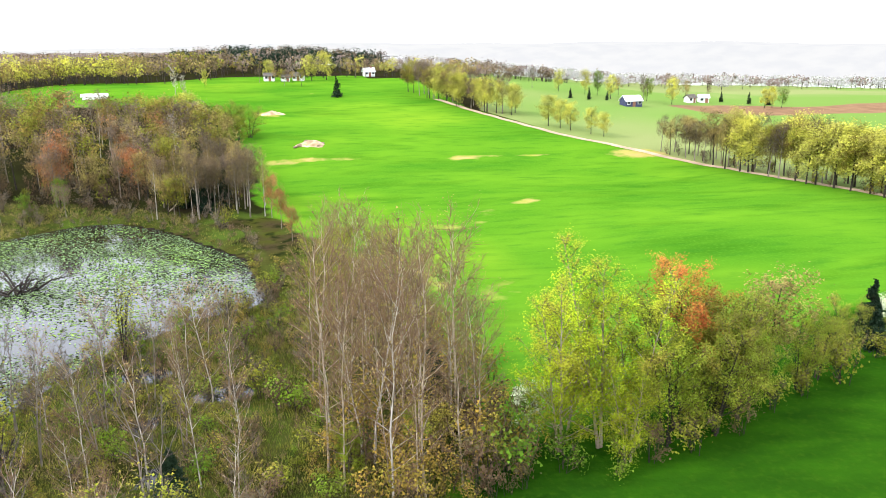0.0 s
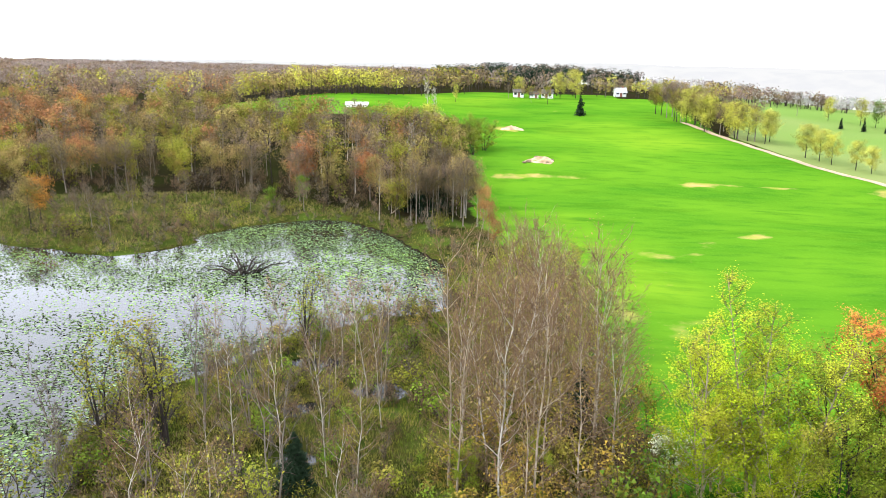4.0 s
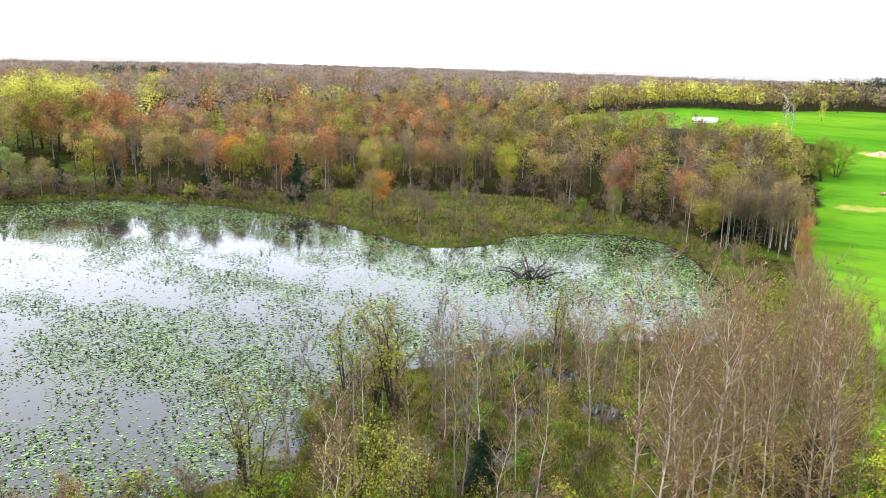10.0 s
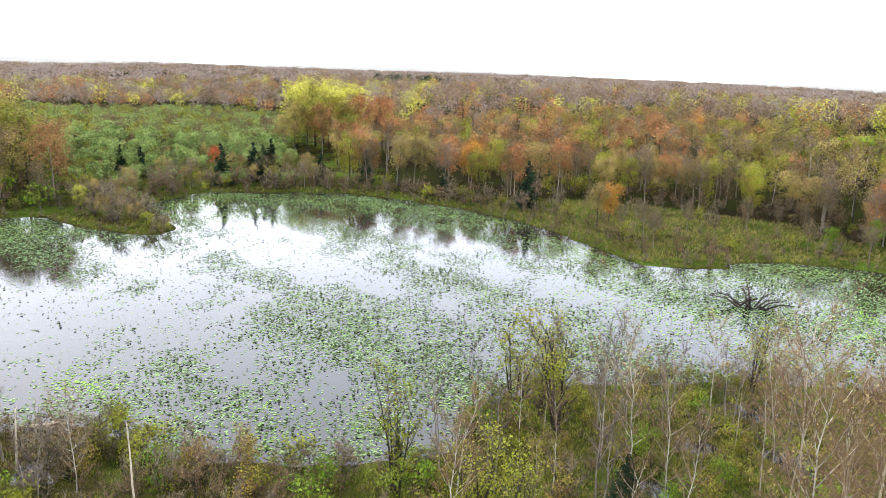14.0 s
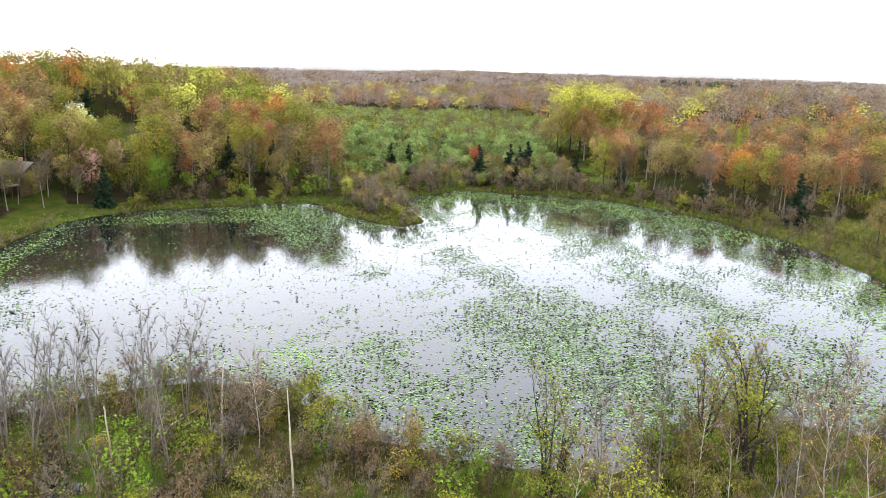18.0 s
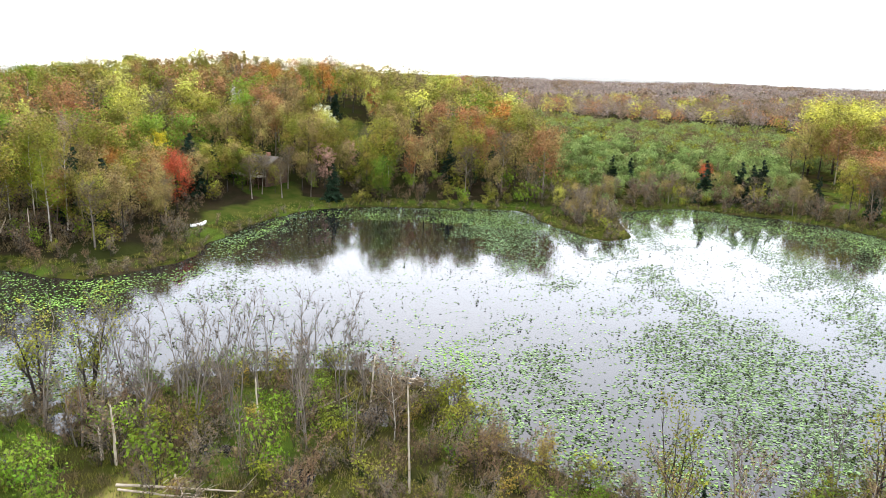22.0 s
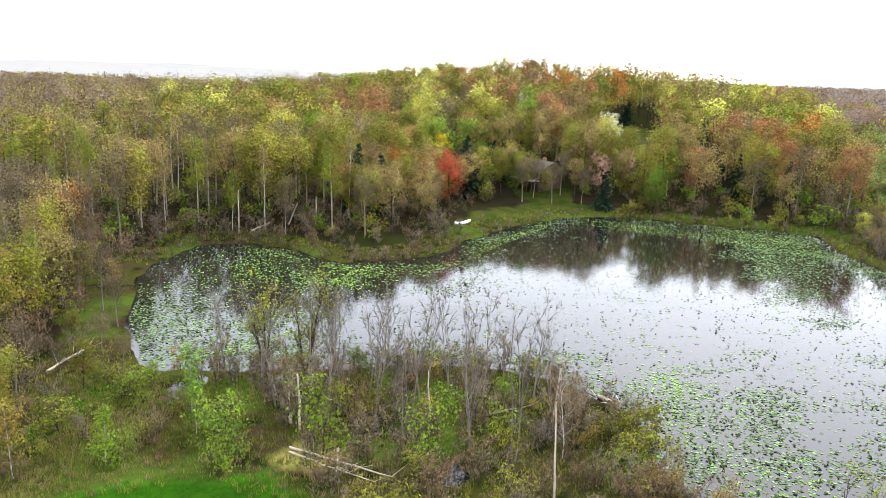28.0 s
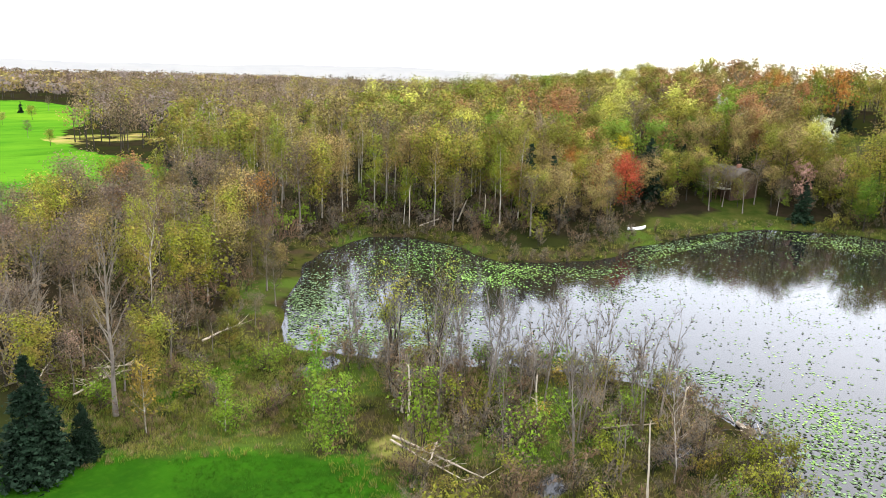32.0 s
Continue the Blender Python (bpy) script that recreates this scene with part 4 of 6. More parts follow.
ZONES = {
    "north wood behind the pond": ([(-9, 150), (-13, 168), (-17, 190), (-25, 206), (-32, 222), (-60, 229), (-100, 235), (-118, 200), (-112, 138), (-99, 147), (-85, 157), (-68, 166), (-52, 162), (-32, 156), (-20, 147)],
                                   5.6, {"grey": 3.4, "tan": 2.6, "mauve": 3.4, "pale": 1.4, "olive": 3.0, "rust": 1.0}, (8.2, 11.2)),
    "rust-coloured maple wood": ([(-100, 240), (-118, 200), (-112, 138), (-126, 128), (-146, 106), (-172, 114), (-205, 138), (-215, 200), (-190, 262)],
                                 6.6, {"tan": 2.4, "rust": 4.2, "grey": 1.8, "olive": 2.0, "mauve": 2.6, "orange": 0.1}, (8.5, 12)),
    "wooded hill": ([(-138, 44), (-160, 45), (-190, 38), (-228, 30), (-238, -40), (-232, -128), (-150, -150), (-118, -120), (-100, -62), (-92, -30), (-108, -27), (-124, -36), (-140, -30), (-140, 0)],
                    7.2, {"olive": 4.2, "tan": 2.2, "green": 0.9, "rust": 1.6, "grey": 1.0, "yellow": 2.2, "pale": 0.5, "orange": 0.25}, (10.5, 15.5)),
    "aspen stand on the south shore": ([(-50, -48), (-66, -45), (-72, -36), (-86, -30), (-100, -40), (-104, -62), (-120, -120), (-70, -135), (-54, -100)],
                                       5.6, {"pale": 3.4, "pale_lime": 3.0, "olive": 1.6, "tan": 1.8, "grey": 1.4}, (11.5, 15.5)),
    "wood edge by the south field": ([(-8, -24), (-20, -20), (-30, -27), (-42, -40), (-50, -48), (-54, -80), (-40, -70), (-8, -60), (4, -45)],
                                     4.7, {"olive": 1.4, "tan": 0.8, "grey": 4.6, "mauve": 1.6, "pale": 1.8, "pale_lime": 0.7, "orange": 0.12, "rust": 0.15}, (7.5, 12.5)),
}
FRONT = {"north wood behind the pond": lambda x, y, d: y < 172, "rust-coloured maple wood": lambda x, y, d: d < 30, "wooded hill": lambda x, y, d: d < 46,
         "aspen stand on the south shore": lambda x, y, d: d < 34, "wood edge by the south field": lambda x, y, d: y > -66}
for n, (zone, (poly, gap, mix, (lo, hi))) in enumerate(ZONES.items()):
    rng = np.random.default_rng(40 + n)
    pts = clear_of(scattered(poly, gap, 60 + n, 4.5))
    zs, ds = height(pts[:, 0], pts[:, 1]), shore_distance(pts[:, 0], pts[:, 1])
    near = np.array([FRONT[zone](x, y, d) for (x, y), d in zip(pts, ds)])
    for (x, y), z, d in zip(pts[near], zs[near], ds[near]):
        h = rng.uniform(lo, hi) * (0.72 if d < 8 and lo < 14 else 1)
        if zone == "wooded hill":
            kind = choose(rng, {"tan": 3.4, "grey": 2.4, "olive": 3.0, "green": 0.8, "rust": 0.9, "pale_lime": 0.6} if d < 26 else {"olive": 4.8, "yellow": 0.6, "tan": 2.4, "rust": 1.3, "green": 1.2, "grey": 1.0, "mauve": 0.5})
        else:
            kind = choose(rng, mix)
        plant("olive" if kind == "yellow" and d < 24 else kind, x, y, h, group=zone, z=z - 0.05)
    rear = 1.06 if zone.startswith("north") else 1.0
    thicket("woods", "deeper trees of the " + zone, "woods", pts[~near], mix, (lo * rear, hi * rear), 70 + n, 0.27)

# sedge marsh between the north shore and its wood, and low trees on the west shore
rng = np.random.default_rng(205)
pts = clear_of(scattered(NORTH_FEN, 4.4, 206, 1.5))
for (x, y), z in zip(pts, height(pts[:, 0], pts[:, 1])):
    if rng.uniform() < 0.52:
        kind = choose(rng, {"brush_grey": 4, "brush": 3, "grey": 1.6, "brush_lime": 1.4, "mauve": 0.8})
        plant(kind, x, y, rng.uniform(3.0, 6.5) if kind in ("grey", "mauve") else rng.uniform(1.6, 3.8), group="shrubs of the north marsh", z=z)
for kind, x, y, h in [("tan", -82, 128, 8.5), ("orange", -84, 133, 7.5), ("grey", -72, 130, 6.5), ("grey", -66, 126, 6.0), ("green", -92, 141, 5.0), ("green", -49, 152, 4.5)]:
    plant(kind, x, y, h, group="shrubs of the north marsh")
pts = scattered([(-141, 61), (-152, 66), (-156, 80), (-150, 94), (-146, 104), (-162, 104), (-166, 80), (-160, 58), (-148, 54)], 3.9, 207, 2.5)
for (x, y), z in zip(pts, height(pts[:, 0], pts[:, 1])):
    kind = choose(rng, {"tan": 2.4, "grey": 2.6, "mauve": 2.2, "brush_grey": 2.0, "swamp": 1.0})
    plant(kind, x, y, rng.uniform(4.0, 6.6) if kind in ("tan", "grey", "mauve") else rng.uniform(2.2, 3.6), group="low trees on the west shore", z=z - 0.05)

# trees that stand out by their colour or shape
MARKS = [
    ("red", -107, -24, 10.5), ("red", -104, -29, 8.5), ("orange", -112, -31, 9), ("gold", -119, -34, 12), ("yellow", -144, -54, 13.5), ("gold", -96, -58, 9),
    ("pink", -147, -9, 10.5), ("pink", -152, -3, 8), ("blossom", -172, -14, 7.5), ("blossom", -178, -17, 8), ("silver", -156.7, -32, 13.5), ("silver", -164.3, -30.2, 12.5),
    ("red", -192, 20, 10), ("orange", -176, 26, 11), ("red", -205, -8, 10), ("rust", -196, -30, 12), ("rust", -188, -34, 11),
    ("yellow", -138.5, 45.5, 4.6), ("red", -178, 84, 5.5), ("pale_lime", -152, 146, 13), ("yellow", -148, 152, 9),
    ("yellow", -33, 222, 10), ("silver", -46, 280, 8.5), ("silver", -42, 272, 7.5), ("olive", -14, 318, 4.5), ("grey", -22, 317, 5), ("yellow", -3, 333, 9.5), ("yellow", 3, 337, 10.5), ("tan", -10, 318, 4), ("mauve", 19, 344, 7), ("tan", 24, 345, 7), ("grey", 15, 346, 6.5), ("silver", -32, 196, 10), ("green", -46, 159, 5.5),
    ("green", -120, -40, 12), ("green", -148, -34, 11), ("green", -136, 8, 9), ("green", -150, 6, 10),
    ("olive", -134, -24, 9), ("green", -131, -21, 8), ("grey", -126, -17, 8.5), ("grey", -130, -12, 8), ("olive", -128, -23, 9), ("tan", -138, -10, 8), ("pink", -141, -6, 9), ("tan", -146, -3, 9), ("grey", -134, -7, 7), ("olive", -147, -28, 13), ("tan", -152, -24, 13), ("olive", -152, -16, 12),
    ("rust", -196, 122, 15), ("tan", -201, 115, 15), ("olive", -200, 127, 16.5), ("rust", -202, 138, 16.5), ("olive", -203, 120, 16), ("tan", -205, 134, 16.5), ("rust", -204, 146, 16), ("rust", -208, 150, 16), ("olive", -192, 131, 12), ("tan", -203, 112, 11), ("tan", -190, 124, 11), ("olive", -200, 132, 13),
    ("olive", -131.5, -19.5, 8.5), ("grey", -130.5, -16.5, 8), ("tan", -132.5, -23.5, 9), ("grey", -137, -13, 9), ("olive", -147.5, -15, 12), ("tan", -147, -22, 12.5),
    ("grey", -135.5, -17.5, 6.5), ("olive", -133, -14.5, 5.5), ("olive", -134, -21.5, 7), ("tan", -16.5, 319, 4.2), ("mauve", -11.5, 321, 4.5), ("yellow", -19.5, 330, 7.5), ("lone", -39, 296, 5.0),
]
for kind, x, y, h in MARKS:
    if kind == "lone":
        plant("yellow", x, y, h + 1.0, 0.55, label="lone small yellow-green tree standing in the field")
    else:
        plant(kind, x, y, h, group="bright trees round the pond")
SPRUCES = [(-172, 64, 7), (-160, 80, 10), (-161, 88, 10), (-162, 93, 10.5), (-162, 91, 9), (-157, 104, 8), (-149, 113, 8.5), (-106, 130, 10.5), (-130, 124, 6.5), (-176, 60, 6.5),
           (-90.5, -33, 13), (-148, -28, 9), (-154, -10, 9), (-166, -46, 11), (-155, 20, 10), (-156, 25, 9), (-158, 30, 9), (-172, 16, 11), (-126, -45, 9),
           (-36.9, -60.2, 11), (-39.6, -58.0, 10.4), (-120, -27, 13), (-91.5, -29, 11.5), (-133, -2, 8), (-21, 156, 9), (-19, 152, 8), (6, 276, 7), (53, 78, 7.0), (-9, 60.5, 4.6), (9.5, 73, 5.4), (1.5, 2, 8.5), (-1.6, 1.5, 4.2),
           (-165, -16, 8), (-150, -33, 10), (-140, -31, 8), (-186, -58, 10), (-204, -20, 9), (83.6, 268.8, 3.4), (89.5, 267, 4.2), (96, 267.5, 3.2), (162.8, 280.6, 5.5), (156, 282, 4.5), (146, 284, 4), (-118, -38, 8), (-112, -40, 8), (-138, -26, 9)]
for x, y, h in SPRUCES:
    plant("near_spruce" if x > -30 and y < 100 and h > 3.5 else "spruce" if h > 6 else "cedar", x, y, h, 1.0 if h > 6 else 1.25, "spruces")

# swamp of rounded green shrubs west of the pond
SWAMP = [(-154, 58), (-158, 78), (-160, 96), (-190, 112), (-232, 132), (-236, 40), (-200, 42), (-166, 47)]
pts = scattered(SWAMP, 5.3, 91, 4.0)
for (x, y), z in zip(pts, height(pts[:, 0], pts[:, 1])):
    plant(choose(np.random.default_rng(int(abs(x * 7 + y * 13))), {"swamp": 5, "brush_lime": 0.4, "tan": 0.9, "grey": 0.5}), x, y, PLANT.uniform(2.2, 4.2), group="swamp shrubs", z=z - 0.1)

SWAMP_FAR = [(-230, 36), (-232, 136), (-262, 150), (-350, 176), (-404, 118), (-402, 18), (-290, 30)]

# mixed trees on the bank beside the lawn
bank_trees = clear_of(scattered([(-78, -25), (-88, -17), (-104, -22), (-112, -24), (-122, -22), (-128, -32), (-102, -44), (-84, -36)], 4.6, 95, 4.5))
for (x, y), z in zip(bank_trees, height(bank_trees[:, 0], bank_trees[:, 1])):
    plant(choose(np.random.default_rng(int(abs(x * 11 + y * 5))), {"grey": 3, "tan": 3, "rust": 1.6, "olive": 2.2, "orange": 0.3}), x, y, PLANT.uniform(6.5, 10.5), group="trees beside the lawn", z=z - 0.05)
thicket("undergrowth", "brown undergrowth on the bank beside the lawn", "brush", clear_of(scattered([(-70, -28), (-88, -15), (-104, -20), (-124, -20), (-128, -32), (-102, -44), (-80, -40)], 3.2, 96, 3.0)), {"brush_grey": 3, "brush": 4, "brush_lime": 1}, (1.4, 3.4), 97, 0.6, True)

# big round bush clump in the field corner, and brush along the wood's edge
for x, y, h in [(-17, 213, 8), (-21, 216, 8.5), (-24, 212, 7), (-19, 208, 6.5)]:
    plant("hedge_olive", x, y, h, 1.5, "field clump", "rounded olive-brown clump tree at the field's edge")

for i in range(30):
    plant("pale" if i % 3 else "grey", -28 + 19 * PLANT.random(), 147 + 15 * PLANT.random(), PLANT.uniform(9, 11.5), 0.85, "birches at the pond corner", "white-trunked birch at the corner of the pond")
plant("spruce", -24, 158, 9.5, 1.0, "spruces")
plant("spruce", -17, 156, 8.5, 1.0, "spruces")
for i in range(9):
    plant("yellow" if i in (2, 5) else "olive" if i % 2 else "grey", -36 + 14 * PLANT.random(), 212 + 10 * PLANT.random(), PLANT.uniform(6.5, 8.5), 0.95, "field clump")

# ---- hedgerow in the field, from the pond end to the spruce ----
for kind, x, y, h in [("aspen_bud", 17.6, 63.3, 13.8), ("aspen_bud", 20.6, 62.8, 15.6), ("aspen_bud", 23.2, 64.0, 13.4), ("aspen_bud", 18.8, 66.0, 12.0), ("aspen_bud", 21.8, 60.8, 8.0), ("hedge_olive", 25.5, 62.5, 10.5), ("hedge_red", 29.9, 66.2, 12.6), ("hedge_olive", 30.2, 65.2, 9.0),
                      ("hedge_olive", 29.5, 63.4, 9.5), ("hedge_olive", 32.5, 65.6, 8.6), ("hedge_olive", 35, 67.5, 8.2), ("tan", 37.5, 69.8, 9.6), ("hedge_olive", 40.2, 69.5, 6.6), ("hedge_olive", 43.2, 71.2, 7.2),
                      ("brush_lime", 45, 70, 4.5), ("hedge_olive", 46.5, 73, 6.6), ("hedge_olive", 48.6, 75.0, 4.6), ("brush_lime", 51.6, 75.2, 2.2), ("brush_lime", 55, 78, 2.4), ("blossom", 56.5, 79.5, 4.0),
                      ("blossom", 15.8, 64.6, 4.4), ("brush_lime", 13.2, 62.5, 3.2), ("brush_green", 17, 60.5, 2.6), ("brush_green", 20.5, 59.6, 2.4), ("brush", 23.5, 60.6, 3.0), ("brush_lime", 27, 61, 3.2), ("brush", 31.5, 63, 3.2),
                      ("brush_lime", 36, 66, 2.8), ("brush_lime", 40, 68, 2.6), ("hedge_olive", 58.5, 81.5, 4), ("hedge_olive", 27.2, 64.5, 11), ("hedge_olive", 31, 66, 9.5), ("hedge_olive", 33.8, 68.5, 9)]:
    plant(kind, x, y, h, 1.05, "hedgerow trees")

# ---- tall bare aspens between marsh and field ----
rng = np.random.default_rng(5)
pts = scattered([(-1, 58), (8, 57), (14, 62), (13, 78), (10, 92), (4, 112), (-2, 112), (1, 92), (-1, 72)], 3.1, 7, 3.0)
for (x, y), z in zip(pts, height(pts[:, 0], pts[:, 1])):
    tall = 16.8 if y < 74 else 12.5
    plant(choose(rng, {"aspen": 5, "birch": 1.6, "hedge_olive": 0.7}), x, y, tall * rng.uniform(0.66, 1.0), 0.95, "aspens beside the field", z=z)
for x, y, h in [(9, 84, 9.5), (7, 98, 9), (11, 90, 6), (-6, 138, 6), (-8, 146, 7), (-4, 130, 5)]:
    plant("aspen_bud" if y < 100 else "rust", x, y, h, 0.8, "aspens beside the field")

# ---- marsh birches and brush on the near shore ----
pts = scattered([(-23, 48), (-4, 46), (-4, 62), (-6, 84), (-16, 92), (-24, 80), (-23, 62)], 4.6, 8, 2.0)
for (x, y), z in zip(pts, height(pts[:, 0], pts[:, 1])):
    plant(choose(rng, {"birch": 3.4, "dead": 1.6, "aspen": 0.6, "marsh_willow": 1.7}), x, y, rng.uniform(6.5, 10.5), 0.95, "marsh birches", z=z)
for kind, x, y, h in [("marsh_willow", -25, 63.5, 8.2), ("marsh_willow", -24, 65.5, 7.6), ("dead", -27.2, 61.6, 9), ("brush_lime", -25.6, 60.4, 3.0), ("brush_lime", -24.8, 59.2, 2.6), ("brush_green", -24.2, 59.5, 2.8), ("brush_lime", -22.5, 61.5, 2.8), ("brush_green", -23.2, 62.6, 2.4), ("brush_lime", -21.4, 60.2, 2.2), ("cedar", -25.2, 52.3, 2.4)]:
    plant(kind, x, y, h, 1.0, "shrubs on the islet")
pts = scattered([(-30, 46), (-6, 44), (2, 58), (4, 66), (-2, 100), (-10, 112), (-22, 96), (-32, 70)], 3.0, 9, 0.2)
for (x, y), z in zip(pts[::3], height(pts[::3, 0], pts[::3, 1])):
    plant(choose(rng, {"brush": 4, "brush_grey": 3, "brush_lime": 1.3, "brush_green": 0.8}), x, y, rng.uniform(1.5, 3.4), group="marsh brush", z=z)
more = scattered([(-30, 46), (-6, 42), (10, 56), (14, 64), (11, 80), (9, 100), (-2, 116), (-10, 112), (-22, 96), (-32, 70)], 2.5, 109, 0.2)
thicket("undergrowth", "tangled brown and grey marsh undergrowth", "brush", more, {"brush": 3, "brush_grey": 3, "brush_lime": 3.2, "brush_amber": 2.0, "brush_green": 1.4}, (0.8, 2.6), 110, 0.7)

# ---- south marsh: dead trees, brush, saplings ----
for kind, x, y, h in [("dead", -34.5, 20.7, 10.5), ("dead", -37, 13, 9), ("dead", -33, 16, 9.5), ("dead", -40, 16, 8), ("dead", -30, 22, 9), ("dead", -27, 24, 8.5), ("dead", -36, 24, 9), ("dead", -31, 12, 10), ("dead", -28, 2, 9), ("dead", -34, 6, 9), ("dead", -30, -4, 8), ("dead", -24, 20, 7), ("dead", -41, 20, 7.5), ("dead", -25, 7, 9), ("dead", -27.5, 14.5, 11), ("dead", -36, 17, 8), ("dead", -39, 23.5, 8.5), ("dead", -38, 26, 7), ("dead", -31, 16, 9), ("marsh_willow", -33, 3, 9.5), ("marsh_willow", -31, 0, 9), ("dead", -29.5, 6, 10), ("dead", -32, 8, 8.5),
                      ("dead", -25, 12, 10.5), ("dead", -28, 11, 8), ("dead", -26.5, -2, 8), ("dead", -34, 11, 7.5), ("brush_red", -26, -6, 2.2), ("old_bare", -5.8, -3.7, 13.0), ("birch", -15.9, -19.9, 13.5), ("dead", -6, -25, 11),
                      ("aspen_bud", -21.5, -35.5, 12.5), ("rust", -30, -60, 11), ("sapling_gold", -6.3, 0.6, 5.4), ("sapling", -10.8, 4.0, 4.4), ("sapling", -20.6, 1.6, 6.0), ("sapling", -17.8, 5.2, 4.2), ("brush_green", -16, 10.5, 3.2), ("brush_green", -18, 8, 3.4), ("brush_green", -14.2, 10.8, 2.4), ("brush_green", -19, 6, 3.0),
                      ("brush_lime", -36, 34, 3.2), ("brush_lime", -33, 36, 2.8), ("brush_lime", -35, 31.5, 2.6), ("birch", -30.5, 29.8, 7.5), ("dead", -28, 27, 7), ("olive", -2, -10, 7)]:
    plant(kind, x, y, h, 0.95, "trees of the south marsh")
pts = scattered([(-44, 8), (-46, 30), (-36, 38), (-26, 44), (-10, 42), (-14, 20), (-23, 8), (-27, -8), (-36, 2)], 2.7, 12, 0.3)
for (x, y), z in zip(pts, height(pts[:, 0], pts[:, 1])):
    if rng.uniform() < 0.4:
        plant(choose(rng, {"brush": 4, "brush_grey": 5, "brush_lime": 0.7, "brush_green": 0.6, "brush_amber": 0.5}), x, y, rng.uniform(1.8, 4.2), group="south marsh brush", z=z)
more = scattered([(-44, 8), (-46, 30), (-36, 38), (-26, 46), (-10, 44), (-14, 20), (-23, 8), (-27, -8), (-36, 2)], 2.3, 112, 0.3)
thicket("undergrowth", "dense grey-brown undergrowth of the south marsh", "brush", more, {"brush": 4, "brush_grey": 5, "brush_lime": 1.0, "brush_green": 1.0, "brush_amber": 0.7}, (0.9, 2.9), 113, 0.7)
pts = scattered([(-30, -14), (-20, -8), (-10, -6), (0, -14), (2, -30), (-14, -26), (-34, -34), (-44, -40)], 3.6, 13, 1.0)
for (x, y), z in zip(pts, height(pts[:, 0], pts[:, 1])):
    plant(choose(rng, {"brush": 2.5, "grey": 3.6, "olive": 1.0, "brush_grey": 2.0, "mauve": 1.6, "brush_lime": 0.6, "tan": 0.6}), x, y, rng.uniform(2.8, 8.0), group="thicket by the cove", z=z)

# ---- shore brush all round the far side ----
ring = [(-5, 100), (-14, 158), (-60, 152), (-120, 128), (-165, 112), (-168, 40), (-150, -8), (-118, -26), (-60, -58), (-22, -26), (-60, 20), (-60, 80)]
pts = scattered(ring, 4.4, 15, shore=(1.2, 8.5))
pts = pts[(border(LAWN, pts[:, 0], pts[:, 1]) > 2) & ((pts[:, 0] < -50) | (pts[:, 1] > 96))]
for (x, y), z in zip(pts, height(pts[:, 0], pts[:, 1])):
    if x > -70:
        plant(choose(rng, {"brush": 3, "brush_grey": 4, "brush_lime": 1.2, "grey": 0.5}), x, y, rng.uniform(1.2, 3.2), group="shore brush", z=z)
far_side = pts[pts[:, 0] <= -70]
thicket("shore_brush", "low brown brush along the far shore", "brush", far_side, {"brush": 3, "brush_grey": 4, "brush_lime": 0.5}, (1.2, 3.2), 115, 0.6, True)
under = clear_of(scattered([(-50, -46), (-66, -43), (-72, -34), (-88, -28), (-104, -30), (-108, -50), (-70, -70), (-46, -60)], 3.2, 116, 4.0))
thicket("undergrowth", "dark undergrowth beneath the aspen stand", "brush", under, {"brush_grey": 4, "brush": 2, "brush_green": 1}, (1.5, 4.0), 117, 0.6, True)
under = clear_of(scattered([(-112, 139), (-99, 148), (-85, 158), (-68, 167), (-52, 163), (-32, 157), (-14, 150), (-16, 178), (-60, 182), (-120, 160)], 4.0, 118, 4.0))
thicket("undergrowth", "brown undergrowth beneath the north wood", "brush", under, {"brush_grey": 2, "brush": 5, "brush_lime": 0.9}, (1.5, 4.5), 119, 0.6, True)
under = clear_of(scattered([(-138, 42), (-164, 46), (-170, 10), (-158, -30), (-128, -45), (-104, -34), (-106, -26), (-124, -30), (-138, -4)], 4.4, 120, 3.0))
thicket("undergrowth", "mixed green and brown undergrowth on the hillside", "brush", under, {"brush_grey": 3, "brush": 3, "brush_lime": 2, "brush_green": 2}, (1.5, 5.0), 121, 0.6, True)
pts = scattered([(-141, 44), (-152, 48), (-148, 57), (-124, 56), (-118, 50)], 2.6, 16, 0.8)
for (x, y), z in zip(pts, height(pts[:, 0], pts[:, 1])):
    if x < -123:
        plant(choose(rng, {"brush_grey": 3, "tan": 2, "brush_lime": 0.5}), x, y, rng.uniform(2.2, 5.0), group="shrubs on the point", z=z)

# ---- tree line along the lane ----
LANE_SIDE = [(42, 252, 9.5), (48, 247, 9), (52, 241, 9), (56, 238, 8.5), (58, 242, 8), (62.5, 222, 8), (65, 219, 7.5), (67, 216, 7), (71, 211, 6.5), (73.5, 208, 6)]
for x, y, h in LANE_SIDE:
    plant("yellow", x, y, h, 1.05, "trees along the lane")
for i in range(96):
    u = i / 95
    row = i % 3
    x, y = 82 + 37 * u + row * 2.6 + PLANT.uniform(-1.0, 1.2), 191 - 98 * u + PLANT.uniform(-1.2, 1.2)
    kind = PLANT.choice(("tan", "grey")) if i < 14 else PLANT.choice(("yellow", "yellow", "tan", "olive", "yellow", "grey"))
    plant(kind, x, y, PLANT.uniform(9.5, 12.0) if i > 13 else PLANT.uniform(7, 9), 1.05, "trees along the lane")
lane_brush = np.array([(81 + 38 * u + PLANT.uniform(-0.5, 7), 192 - 100 * u + PLANT.uniform(-1, 1)) for u in np.arange(60) / 59])
thicket("undergrowth", "brown brush beneath the trees along the lane", "brush", lane_brush, {"brush": 4, "brush_grey": 2, "brush_lime": 1}, (1.2, 2.6), 125, 0.6, True)
